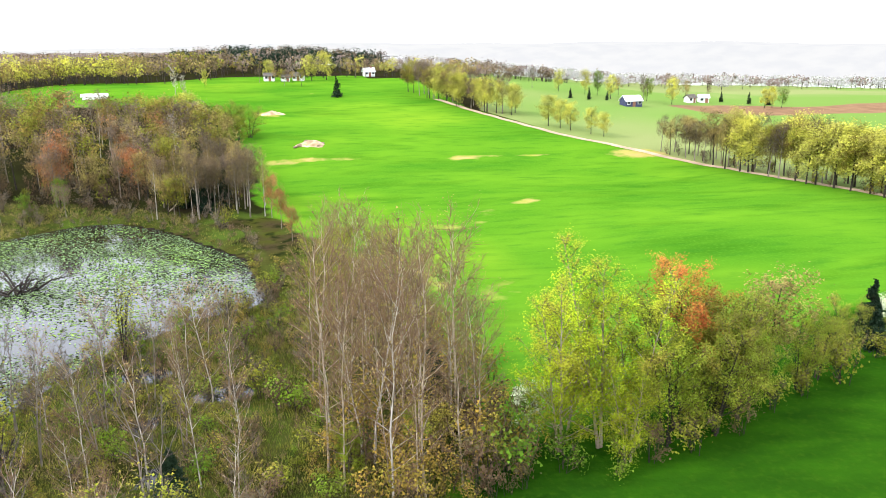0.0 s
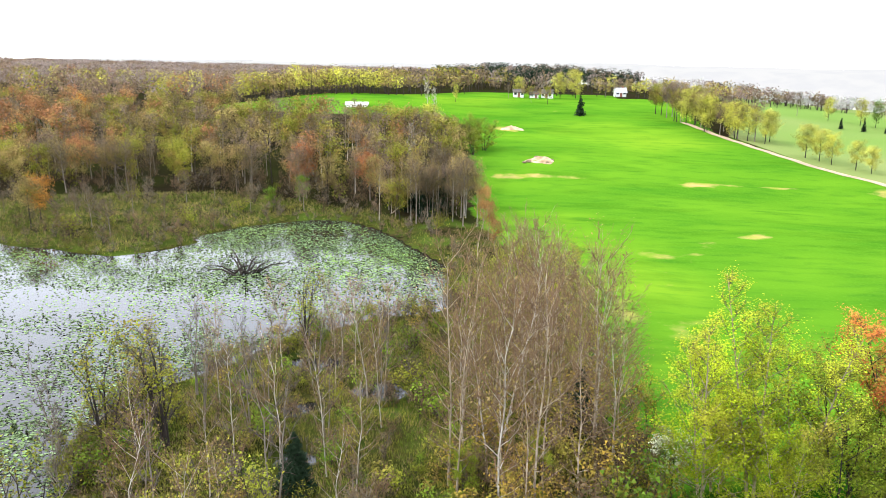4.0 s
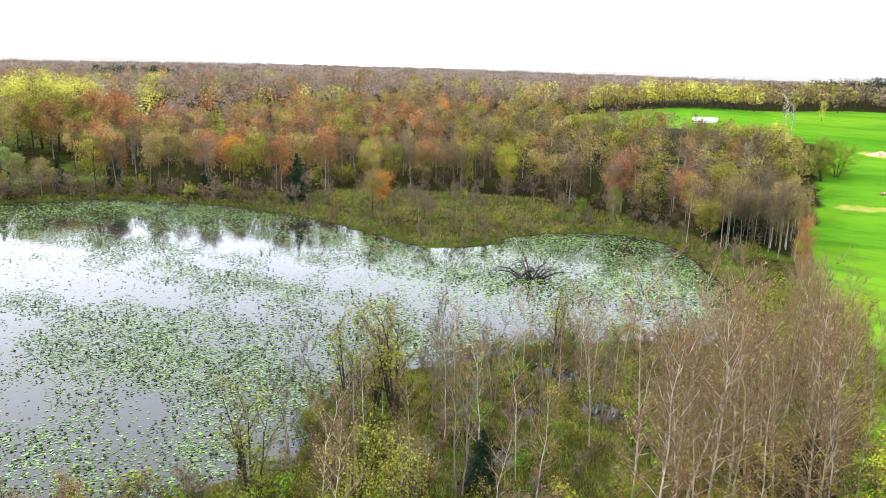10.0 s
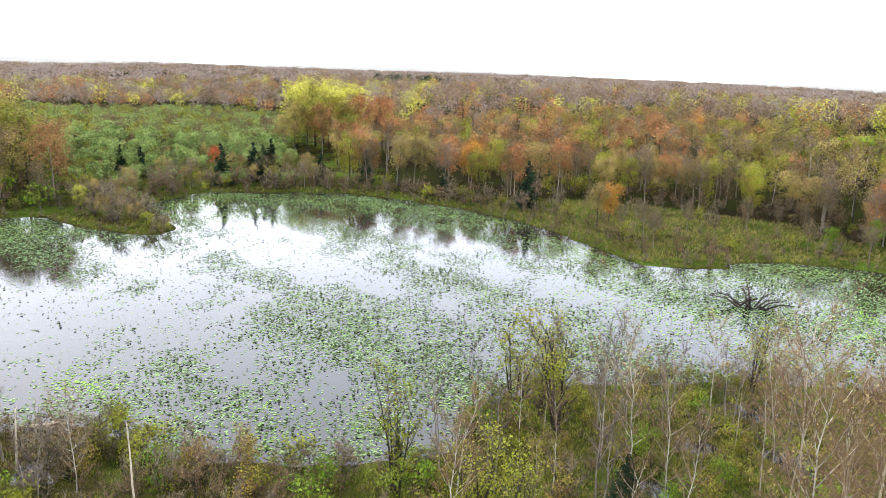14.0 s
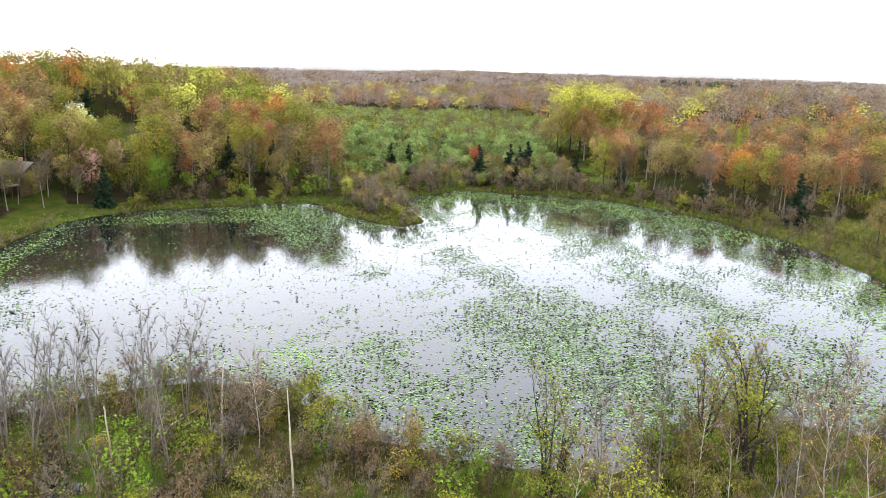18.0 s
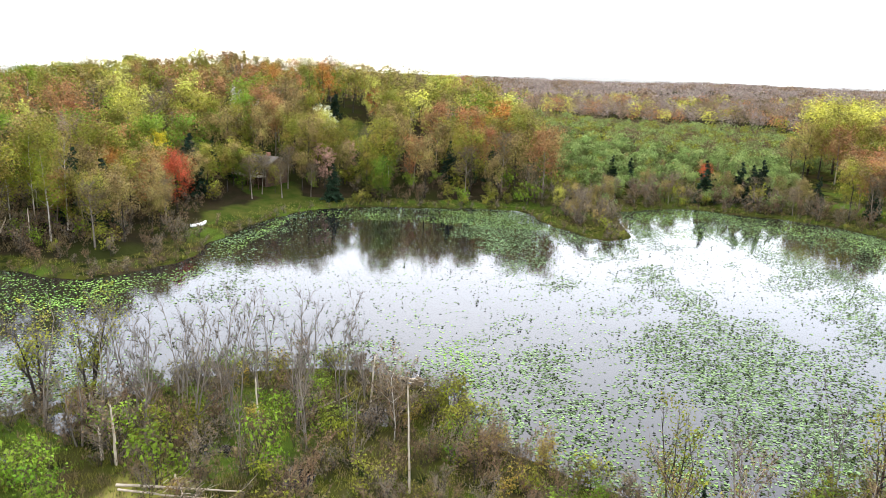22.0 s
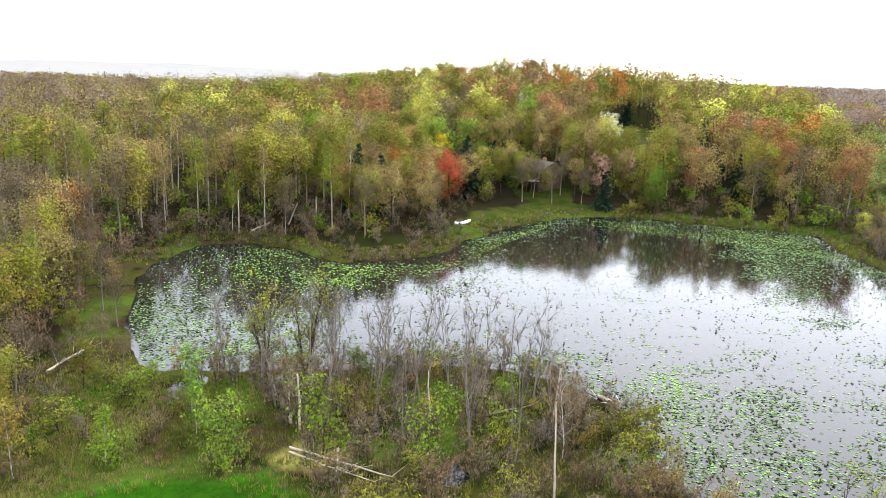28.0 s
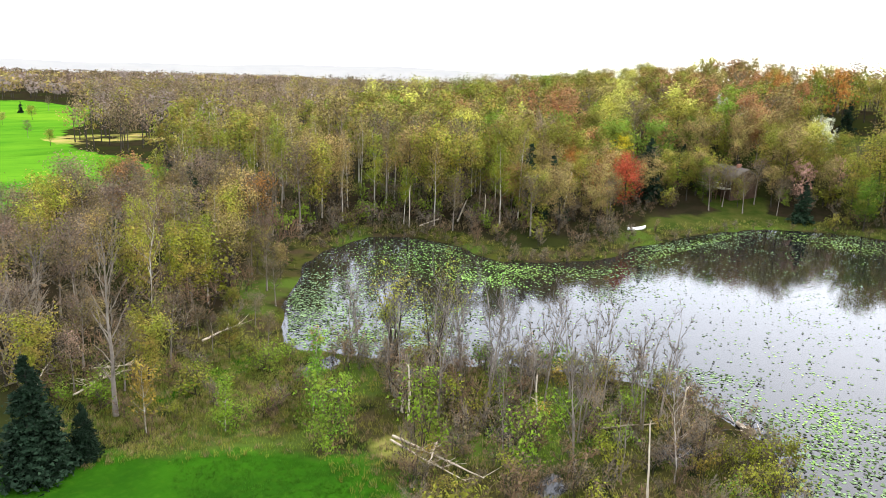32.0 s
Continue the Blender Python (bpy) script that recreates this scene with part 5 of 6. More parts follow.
for i in range(26):
    u = i / 25
    plant(PLANT.choice(("yellow", "grey", "tan", "olive", "mauve")), 30 + 22 * u + PLANT.uniform(-2, 3), 285 - 45 * u + PLANT.uniform(-3, 3), PLANT.uniform(8, 10.5), 1.0, "trees along the lane")
for x, y, k, h in [(-6, 298, "olive", 6), (-12, 300, "grey", 5), (92.4, 279.8, "yellow", 8), (99, 272, "yellow", 7.5), (97, 280, "lime2", 8), (108.5, 266.5, "grey", 9), (120, 269, "yellow", 8.5), (113, 274, "lime2", 7.5), (84, 284, "yellow", 7), (130, 280, "tan", 7), (141, 284, "grey", 7), (154, 268, "yellow", 6.5), (158, 270, "yellow", 7), (163, 272, "lime2", 6.5), (104, 278, "tan", 7), (76, 290, "grey", 7)]:
    plant({"lime2": "green"}.get(k, k), x, y, h, 0.9, "trees by the barn")

# ---- far woods: countless trees, one sheet of small crowns each ----
def far_woods(name, label, spots, tints, hgt, wide, n_leaf, leaf, seed):
    rng = np.random.default_rng(seed)
    n = len(spots)
    zs = height(spots[:, 0], spots[:, 1], np.full(n, 100.0))
    pieces, slots = [], []
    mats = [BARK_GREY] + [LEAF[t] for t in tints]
    H = rng.uniform(hgt[0], hgt[1], n)
    base = np.c_[spots, zs]
    V, F = spikes(base, base + np.c_[rng.normal(0, 0.4, (n, 2)), H * 0.9], 0.22)
    pieces.append((V, F))
    slots.append(np.zeros(len(F), int))
    tint = rng.integers(1, len(mats), n)
    ball = rng.normal(size=(n, n_leaf, 3))
    ball /= np.linalg.norm(ball, axis=2)[:, :, None]
    ball *= rng.uniform(0.55, 1.0, (n, n_leaf, 1))
    W = rng.uniform(wide[0], wide[1], n)
    lump = 1 + 0.22 * np.sin(ball[:, :, :1] * 5 + W[:, None, None] * 9) * np.cos(ball[:, :, 1:2] * 4)
    c = base[:, None] + ball * lump * np.stack([W, W, H * 0.36], -1)[:, None] + np.stack([0 * H, 0 * H, H * 0.64], -1)[:, None]
    V, F = leaves(c.reshape(-1, 3), leaf, rng, False, 0.0, ball.reshape(-1, 3) / 0.8)
    pieces.append((V, F))
    slots.append(np.repeat(tint, n_leaf))
    V, F = stack(pieces)
    tagged(new(name, link_mesh(name, V, F, mats, np.concatenate(slots))), label, "woods", kind="stuff")


def far_spots(poly, gap, seed):
    pts = scattered(poly, gap, seed, 4)
    return pts[(border(FIELD_MAIN, pts[:, 0], pts[:, 1]) > 1) & (border(FIELD_SOUTH, pts[:, 0], pts[:, 1]) > 1) & (border(FIELD_EAST, pts[:, 0], pts[:, 1]) > 1)]


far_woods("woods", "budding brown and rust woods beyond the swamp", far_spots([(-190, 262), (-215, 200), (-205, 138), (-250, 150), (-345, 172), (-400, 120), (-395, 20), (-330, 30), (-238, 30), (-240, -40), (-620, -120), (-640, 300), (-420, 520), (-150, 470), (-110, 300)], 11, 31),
          ["mauve", "haze_brown", "mauve", "haze_brown", "brown", "mauve", "yellow", "olive", "haze_brown", "mauve", "rust"], (9, 15), (3.6, 5.8), 190, 0.5, 31)
far_woods("woods", "olive and yellow-green woods over the hill crest", far_spots([(-232, 28), (-238, -40), (-234, -84), (-330, -116), (-470, -80), (-330, 20)], 8.5, 32),
          ["olive", "yellow", "tan", "rust", "yellow", "olive", "brown", "moss", "lime"], (12, 17.5), (3.8, 5.8), 170, 0.48, 32)
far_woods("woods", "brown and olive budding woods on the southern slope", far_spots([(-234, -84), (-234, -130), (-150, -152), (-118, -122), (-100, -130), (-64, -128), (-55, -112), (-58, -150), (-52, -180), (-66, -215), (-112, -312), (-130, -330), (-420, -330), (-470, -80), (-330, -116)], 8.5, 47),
          ["brown", "mauve", "brown", "haze_brown", "olive", "brown", "tan", "mauve", "brown"], (12, 17), (3.6, 5.2), 210, 0.42, 47)
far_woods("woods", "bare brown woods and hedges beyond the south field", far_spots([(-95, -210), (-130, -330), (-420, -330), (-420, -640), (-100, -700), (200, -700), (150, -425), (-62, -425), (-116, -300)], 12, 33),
          ["brown", "tan", "mauve", "haze_brown"], (9, 12), (5, 7.5), 75, 1.1, 33)
far_woods("woods", "yellow-flowering row of trees at the far field edge", far_spots([(-120, 292), (-62, 308), (-70, 322), (-130, 312)], 5.5, 34), ["yellow", "yellow", "yellow", "tan"], (8, 12), (3.4, 5.2), 200, 0.5, 34)
for x, y, h in [(-209, 119, 19), (-215, 128, 21), (-211, 138, 19.5), (-222, 134, 20), (-207, 129, 18)]:
    plant("yellow", x, y, h, 1.1, "tall yellow trees", "tall domed tree in bright yellow-green flower")
far_woods("woods", "dark pine and bare woods on the far hill", far_spots([(-78, 420), (-30, 374), (22, 380), (38, 450), (-10, 520), (-70, 520)], 8, 36), ["needle", "needle", "mauve", "needle", "haze_brown"], (8, 12), (3, 5), 130, 0.62, 36)
far_woods("woods", "hazed bare woods along the far valley edge", far_spots([(30, 372), (62, 368), (135, 420), (140, 520), (40, 500)], 9, 46), ["haze_pale", "haze_brown", "mauve", "haze_pale"], (6, 9), (3, 5), 110, 0.7, 46)
far_woods("woods", "distant woods and hedgerows of the hazy valley", far_spots([(120, 300), (400, 190), (420, 60), (900, 100), (1100, 900), (200, 1200), (60, 560)], 17, 37), ["haze_pale", "haze_pale", "haze_brown", "haze_pale"], (5, 9), (5, 9), 60, 1.3, 37)
far_woods("woods", "yellow-green and bare trees behind the lane", far_spots([(118, 205), (170, 150), (260, 120), (260, 200), (190, 230)], 8, 38), ["yellow", "mauve", "tan", "yellow"], (8, 12), (3, 4.5), 110, 0.6, 38)
far_woods("woods", "distant wooded ridges under the horizon", far_spots([(-420, 520), (-150, 470), (-60, 560), (0, 1200), (-900, 1300), (-1300, 300), (-1000, -500), (-620, -120), (-640, 300)], 26, 39), ["haze_brown", "mauve", "haze_brown"], (8, 12), (11, 17), 110, 1.5, 39)
far_woods("swamp_shrubs", "far reach of the sage-green shrub swamp", scattered(SWAMP_FAR, 4.8, 93), ["sage", "sage", "willow", "sage", "brown"], (2.0, 5.6), (1.8, 3.9), 130, 0.40, 93)
far_woods("woods", "brown budding trees north of the long field", far_spots([(-150, 318), (-112, 300), (-60, 314), (-30, 345), (-26, 372), (-60, 420), (-150, 470)], 8.5, 40), ["tan", "mauve", "brown", "olive"], (7, 11), (3.2, 5), 90, 0.75, 40)
far_woods("woods", "yellow-green and bare trees round the farmhouses", far_spots([(-6, 338), (30, 346), (60, 300), (75, 330), (40, 372), (-30, 372)], 8, 41), ["yellow", "mauve", "tan", "haze_brown", "mauve"], (6, 9.5), (2.4, 4), 110, 0.55, 41)
far_woods("pines", "dark pine plantation on the far ridge", far_spots([(-535, 345), (-520, 385), (-545, 400), (-575, 345), (-560, 325)], 8, 42), ["needle", "needle", "needle", "mauve"], (13, 17), (3.0, 4.5), 120, 0.9, 42)
far_woods("pines", "dark pines along the northern skyline", far_spots([(-170, 440), (-60, 470), (-70, 500), (-190, 480)], 9, 43), ["needle", "needle", "mauve"], (8, 12), (3, 4.5), 90, 0.9, 43)
far_woods("pines", "small row of dark pines on the western skyline", far_spots([(-560, -10), (-560, 60), (-580, 60), (-580, -10)], 16, 44), ["needle", "brown"], (10, 15), (2.5, 3.6), 90, 0.9, 44)

# ---- last fringe: brush at the foot of the far woods, and over the green fen ----
edge = scattered([(-100, 126), (-150, 122), (-172, 100), (-172, 60), (-148, 62), (-140, 96)], 3.4, 131, shore=(2.2, 9))
thicket("shore_brush", "grey and tan brush at the foot of the far woods", "brush", edge, {"brush_grey": 4, "brush": 3, "brush_lime": 1.2}, (2.0, 5.0), 132, 0.6, True)
bank_brush = scattered(ring, 2.3, 161, shore=(-0.4, 1.5))
bank_brush = bank_brush[((bank_brush[:, 0] < -50) | (bank_brush[:, 1] > 104)) & (border(LAWN, bank_brush[:, 0], bank_brush[:, 1]) > 1)]
thicket("shore_brush", "dark leafless brush overhanging the far waterline", "brush", bank_brush, {"brush": 4, "brush_grey": 3, "brush_lime": 0.6}, (0.7, 1.7), 162, 0.5, True)
FEN = [(-1, 3), (-9, 5.5), (-17, 8), (-23, 3), (-27, -6), (-18, -12), (-8, -13), (0, -8)]
rng = np.random.default_rng(133)
pts = scattered(FEN, 2.5, 134, 0.3)
for (x, y), z in zip(pts, height(pts[:, 0], pts[:, 1])):
    if rng.uniform() < 0.55:
        plant(choose(rng, {"brush_green": 3, "brush_lime": 2.5, "brush": 2.0, "brush_grey": 1.2}), x, y, rng.uniform(0.9, 2.6), 1.1, "bushes of the green fen", z=z)

# warm brush at the foot of the aspens, tangle along the near shore
base_pts = scattered([(2, 57), (15, 58), (15.5, 80), (11, 84), (6, 76), (1, 64)], 1.9, 141, 0.3)
thicket("undergrowth", "rust-brown brush at the foot of the aspens", "brush", base_pts, {"brush_amber": 5, "brush": 2, "hedge_olive": 0.15}, (1.6, 4.6), 142, 0.8)
rng = np.random.default_rng(150)
for x, y in scattered([(4, 55), (9, 55), (15, 60), (14.5, 66), (9, 62)], 2.6, 151, 0.3):
    plant(choose(rng, {"brush_amber": 4, "hedge_olive": 1.5, "brush": 2, "brush_green": 1}), x, y, rng.uniform(2.2, 4.8), 1.0, "brush between aspens and meadow")
rim = scattered([(-50, 0), (-50, 40), (-34, 44), (-36, 80), (-18, 100), (-8, 108), (0, 100), (-14, 60), (-22, 20), (-24, -6)], 1.9, 143, shore=(-0.7, 3.2))
thicket("undergrowth", "grey and purple-brown brush standing along the near shore", "brush", rim, {"brush_grey": 4, "brush": 4, "brush_lime": 0.8}, (0.9, 2.4), 144, 0.8)
for i in range(14):
    plant("brush" if i % 3 else "brush_amber", -27 + PLANT.uniform(-3.5, 3.5), 39.5 + PLANT.uniform(-3, 3), PLANT.uniform(1.4, 2.5), 1.1, "red-brown brush at the pond's edge")
for kind, x, y, h in [("olive", -56.1, -174, 4.2), ("grey", -56.6, -194.9, 5), ("olive", -78, -262, 5), ("grey", -96, -300, 6), ("tan", -62, -240, 4), ("spruce", -84, -296, 5)]:
    plant(kind, x, y, h, 1.1, "trees of the south field", "")

# ---- helper for parts ----
def part(name, bm, material, parent, label=""):
    me = bpy.data.meshes.new(name)
    bm.to_mesh(me)
    bm.free()
    me.materials.append(material)
    ob = new(name, me)
    ob.parent = parent
    if label:
        tagged(ob, label)
    return ob


def box_bm(x0, x1, y0, y1, z0, z1, bevel=0.0):
    bm = bmesh.new()
    bmesh.ops.create_cube(bm, size=1.0)
    for v in bm.verts:
        v.co = Vector((x0 + (v.co.x + 0.5) * (x1 - x0), y0 + (v.co.y + 0.5) * (y1 - y0), z0 + (v.co.z + 0.5) * (z1 - z0)))
    if bevel:
        bmesh.ops.bevel(bm, geom=bm.edges[:], offset=bevel, segments=1, affect="EDGES")
    return bm


def poly_bm(verts, faces):
    bm = bmesh.new()
    vs = [bm.verts.new(v) for v in verts]
    for f in faces:
        bm.faces.new([vs[i] for i in f])
    bmesh.ops.recalc_face_normals(bm, faces=bm.faces[:])
    return bm


def gable_house(name, label, x, y, turn, L, W, wall_h, roof_h, wall, roof, category="house", eave=0.4, windows=3, door=True, chimney=False, base=0.0):
    """A gabled building, ridge along its own x."""
    top = new(name)
    zs = min(ground_z(x + dx, y + dy) for dx in (-3, 3) for dy in (-3, 3))
    top.matrix_basis = pose(x, y, zs + base, 0, 0, turn)
    tagged(top, label, category)
    a, b, h, r = L / 2, W / 2, wall_h, wall_h + roof_h
    part("wall", poly_bm([(-a, -b, -0.6), (a, -b, -0.6), (a, b, -0.6), (-a, b, -0.6), (-a, -b, h), (a, -b, h), (a, b, h), (-a, b, h), (-a, 0, r - 0.1), (a, 0, r - 0.1)],
                         [(0, 1, 5, 4), (2, 3, 7, 6), (1, 2, 6, 9, 5), (3, 0, 4, 8, 7), (0, 3, 2, 1), (4, 5, 9, 8), (6, 7, 8, 9)]), wall, top)
    for s in (-1, 1):
        e = eave * roof_h / b
        t = 0.16
        part("roof", poly_bm([(-a - eave, s * (b + eave), h - e), (a + eave, s * (b + eave), h - e), (a + eave, 0, r), (-a - eave, 0, r),
                              (-a - eave, s * (b + eave), h - e + t), (a + eave, s * (b + eave), h - e + t), (a + eave, 0, r + t), (-a - eave, 0, r + t)],
                             [(0, 1, 2, 3), (4, 5, 6, 7), (0, 1, 5, 4), (1, 2, 6, 5), (2, 3, 7, 6), (3, 0, 4, 7)]), roof, top)
    for s in (-1, 1):
        for i in range(windows):
            wx = -a + (i + 0.5) * L / windows
            if door and i == windows // 2 and s < 0:
                part("door", box_bm(wx - 0.5, wx + 0.5, s * b - 0.06, s * b + 0.06, 0, 2.05, 0.01), BRICK_DULL, top)
                continue
            fr = part("window", box_bm(wx - 0.6, wx + 0.6, s * b - 0.05, s * b + 0.05, 1.0, 2.1, 0.01), WHITE_PAINT, top)
            part("pane", box_bm(wx - 0.5, wx + 0.5, s * b - 0.07, s * b + 0.07, 1.1, 2.0), GLASS, fr)
    if chimney:
        part("chimney", box_bm(a * 0.3, a * 0.3 + 0.7, -0.35, 0.35, wall_h, r + 0.8, 0.02), BRICK_DULL, top)
    return top


# lakeside cabin among the trees, with a deck towards the water
cabin = gable_house("house", "dark cedar cabin with a grey roof and railed deck", -140, -19.5, 64, 8.0, 6.5, 4.4, 1.8, CEDAR, GREY_ROOF, windows=0, door=False, chimney=True, eave=0.7)
for i in range(4):
    wx = -3.1 + i * 2.05
    fr = part("window", box_bm(wx - 0.75, wx + 0.75, -3.31, -3.2, 2.7, 4.3, 0.01), DECK, cabin)
    part("pane", box_bm(wx - 0.64, wx + 0.64, -3.34, -3.24, 2.8, 4.2), GLASS, fr)
part("deck", box_bm(-4.1, 4.1, -5.6, -3.27, 2.2, 2.4, 0.02), DECK, cabin, "weathered grey wooden deck")
for i in range(6):
    px = -4.0 + i * 1.6
    part("post", box_bm(px - 0.08, px + 0.08, -5.55, -5.4, -1.0, 2.2), CEDAR, cabin)
    part("rail_post", box_bm(px - 0.06, px + 0.06, -5.56, -5.46, 2.4, 3.4), DECK, cabin)
for zr in (2.75, 3.05, 3.4):
    part("rail", box_bm(-4.1, 4.1, -5.6, -5.5, zr - 0.05, zr + 0.05), WHITE_PAINT if zr > 3.3 else DECK, cabin)

gable_house("barn", "old barn with pale metal roof and dark blue boards", 100.5, 257.5, 8, 5.9, 4.2, 2.15, 1.5, NAVY, PALE_ROOF, "barn", 0.3, 3)
gable_house("shed", "long low white-roofed shed in the field", -70, 276, 10, 7.2, 3.0, 1.2, 0.6, WHITE_PAINT, WHITE_PAINT, "shed", 0.4, 0, False)
gable_house("house", "white farmhouse with a grey roof on the rise", -19, 326, 10, 4, 3.2, 2.15, 1.0, WHITE_PAINT, GREY_ROOF, windows=3)
gable_house("house", "small white farmhouse among yellow trees", -8, 331, -8, 4.2, 3.2, 2.15, 1.3, WHITE_PAINT, GREY_ROOF, windows=3, chimney=True)
gable_house("garage", "low white garage beside the farmhouse", -13, 327, 5, 3.4, 3, 1.6, 0.9, WHITE_PAINT, GREY_ROOF, "garage", windows=2)
gable_house("house", "white house with a white roof behind bare trees", 21, 354, 15, 4.4, 3.4, 2.15, 1.5, WHITE_PAINT, PALE_ROOF, windows=3, chimney=True)
for hx, hy, ht, tone in [(131, 278, 20, GREY_ROOF), (137, 280, -10, PALE_ROOF)]:
    gable_house("house", "small white house with a pitched roof in the valley", hx, hy, ht, 3.4, 2.6, 2.15, 0.9, WHITE_PAINT, tone, windows=2)


def town(seed=77):
    """The distant valley town: countless small pale blocks with pitched roofs."""
    rng, V, F, slots = np.random.default_rng(seed), [], [], []
    for i in range(900):
        az, r = radians(rng.uniform(-2, 42)), rng.uniform(640, 1500)
        x, y = r * math.sin(az), r * math.cos(az)
        a, b, h = rng.uniform(2.5, 6), rng.uniform(2, 4), rng.uniform(2, 3.6)
        z, t, k = float(height(np.array([x]), np.array([y]), np.array([100.0]))[0]), rng.uniform(0, 3.14), len(V)
        for px, py, pz in [(-a, -b, -2), (a, -b, -2), (a, b, -2), (-a, b, -2), (-a, -b, h), (a, -b, h), (a, b, h), (-a, b, h), (-a, 0, h + 2.2), (a, 0, h + 2.2)]:
            V.append((x + px * math.cos(t) - py * math.sin(t), y + px * math.sin(t) + py * math.cos(t), z + pz))
        F += [tuple(k + j for j in f) for f in [(0, 1, 5, 4), (2, 3, 7, 6), (1, 2, 6, 9, 5), (3, 0, 4, 8, 7), (4, 5, 9, 8), (6, 7, 8, 9)]]
        slots += [0, 0, 0, 0, 1 + i % 2, 1 + i % 2]
    tagged(new("distant_town", link_mesh("distant_town", V, F, [WHITE_PAINT, GREY_ROOF, PALE_ROOF], slots)), "distant pale houses of a valley town", "town", kind="stuff")


town()

# ---- sand pit and spoil in the field ----
def mound(name, label, x, y, rx, ry, h, mat, dent=0.0, seed=1):
    rng, V, F, n, m = random.Random(seed), [], [], 28, 9
    for i in range(m + 1):
        for k in range(n):
            a, u = 2 * math.pi * k / n, i / m
            fr = 1 + 0.22 * math.sin(3 * a + seed) + 0.12 * math.sin(7 * a + 2 * seed)
            px, py = x + rx * u * fr * math.cos(a), y + ry * u * fr * math.sin(a)
            pz = ground_z(px, py) + h * (1 - u ** 1.6) * (0.8 + 0.35 * math.sin(px * 1.7) * math.cos(py * 1.3)) - dent * math.exp(-((u * math.cos(a) + 0.25) ** 2 + (u * math.sin(a) + 0.1) ** 2) * 14) - 0.12 * u
            V.append((px, py, pz + rng.uniform(-0.06, 0.06)))
    for i in range(m):
        for k in range(n):
            F.append((i * n + k, i * n + (k + 1) % n, (i + 1) * n + (k + 1) % n, (i + 1) * n + k))
    return tagged(new(name, link_mesh(name, V, F, [mat], smooth=True)), label, "mound")


mound("sand_heap", "pale bare sand heap with a dug-out hollow in the field", -2, 202.5, 3.6, 3.2, 1.3, SAND, 1.8, 4)
mound("sand_heap", "pale sand bank at the edge of the bushes", -13.5, 247, 3.6, 3.0, 1.1, SAND, 0.3, 9)
for i, (bx, by, s) in enumerate([(-4.6, 201, 0.7), (-0.2, 200.2, 0.6), (-3, 205, 0.8), (0.8, 203, 0.5), (-5.6, 200, 0.5)]):
    bm = bmesh.new()
    bmesh.ops.create_icosphere(bm, subdivisions=2, radius=s)
    for v in bm.verts:
        v.co *= 1 + 0.25 * noise.noise(v.co * 2.3 + Vector((i * 5, 0, 0)))
        v.co.z *= 0.6
    rk = new("boulder")
    rk.matrix_basis = pose(bx, by, ground_z(bx, by) + s * 0.2, 0, 0, i * 50)
    me = bpy.data.meshes.new("boulder")
    bm.to_mesh(me)
    bm.free()
    me.materials.append(ROCK)
    bpy.data.objects.remove(rk)
    rk = new("boulder", me)
    rk.matrix_basis = pose(bx, by, ground_z(bx, by) + s * 0.25, 0, 0, i * 50)
    tagged(rk, "dark shadow-toned earth-brown boulder beside the sand heap", "rock", "boulders by the sand heap")


# ---- dead wood ----
def wood_part(name, V, F, mat, parent):
    ob = new(name, link_mesh(name, V, F, [mat], smooth=True))
    ob.parent = parent
    return ob


def fallen_log(label, x, y, turn, L, r, seed, mat=DEAD_WOOD, stubs=9, lift=0.5, slope=0.0):
    rng = np.random.default_rng(seed)
    top = new("fallen_log")
    top.matrix_basis = pose(x, y, ground_z(x, y) + lift, 0, slope, turn)
    tagged(top, label, "log", "fallen logs")
    u = np.linspace(0, 1, 8)
    line = np.c_[u * L, np.cumsum(rng.normal(0, 0.05, 8)), np.cumsum(rng.normal(0, 0.03, 8))]
    wood_part("trunk", *tube(line, r * (1 - 0.6 * u), 8), mat, top)
    for k in range(stubs):
        f = rng.uniform(0.25, 1)
        s = np.array([np.interp(f, u, line[:, j]) for j in range(3)])
        d = np.array([0.7, rng.uniform(-1, 1), rng.uniform(0.0, 0.8)])
        l = rng.uniform(0.5, 1.8)
        wood_part("branch", *tube([s, s + d * l * 0.5, s + d * l + rng.normal(0, 0.1, 3)], [r * 0.3, r * 0.2, 0.012], 4), mat, top)
    return top


fallen_log("bleached fallen tree trunk at the marsh edge", -19.4, 13.0, 95, 8.5, 0.11, 1, lift=0.3)
fallen_log("bleached fallen tree trunk lying beside another", -18.9, 13.4, 91, 7.5, 0.085, 2, lift=0.3)
fallen_log("broken pale log across the dry grass", -20.5, 16.5, 40, 3.2, 0.09, 3, stubs=5, lift=0.8)
fallen_log("pale fallen branch at the edge of the thicket", -18, -13.5, 200, 5.5, 0.12, 4, lift=0.7)
for i, (lx, ly, lt, ll) in enumerate([(-4.5, -9, 215, 6), (-6, -11.5, 175, 5), (-3, -13, 240, 5.5), (-7, -14, 150, 4), (-9, -11, 20, 3.5)]):
    fallen_log("pale felled trunk lying in the green grass", lx, ly, lt, ll, 0.085, 10 + i, lift=0.3, stubs=10)
fallen_log("grey log lying in the marsh brush", -33, 22, 150, 5, 0.09, 21, BARK_PALE, 4, 0.15)
fallen_log("fallen birch at the far shore", -26, 152, 60, 4, 0.12, 22, BARK_PALE, 3, 0.8, -25)
fallen_log("fallen pale trunk among the aspens", -76, -41, 20, 7, 0.13, 23, DEAD_WOOD, 5, 0.6)
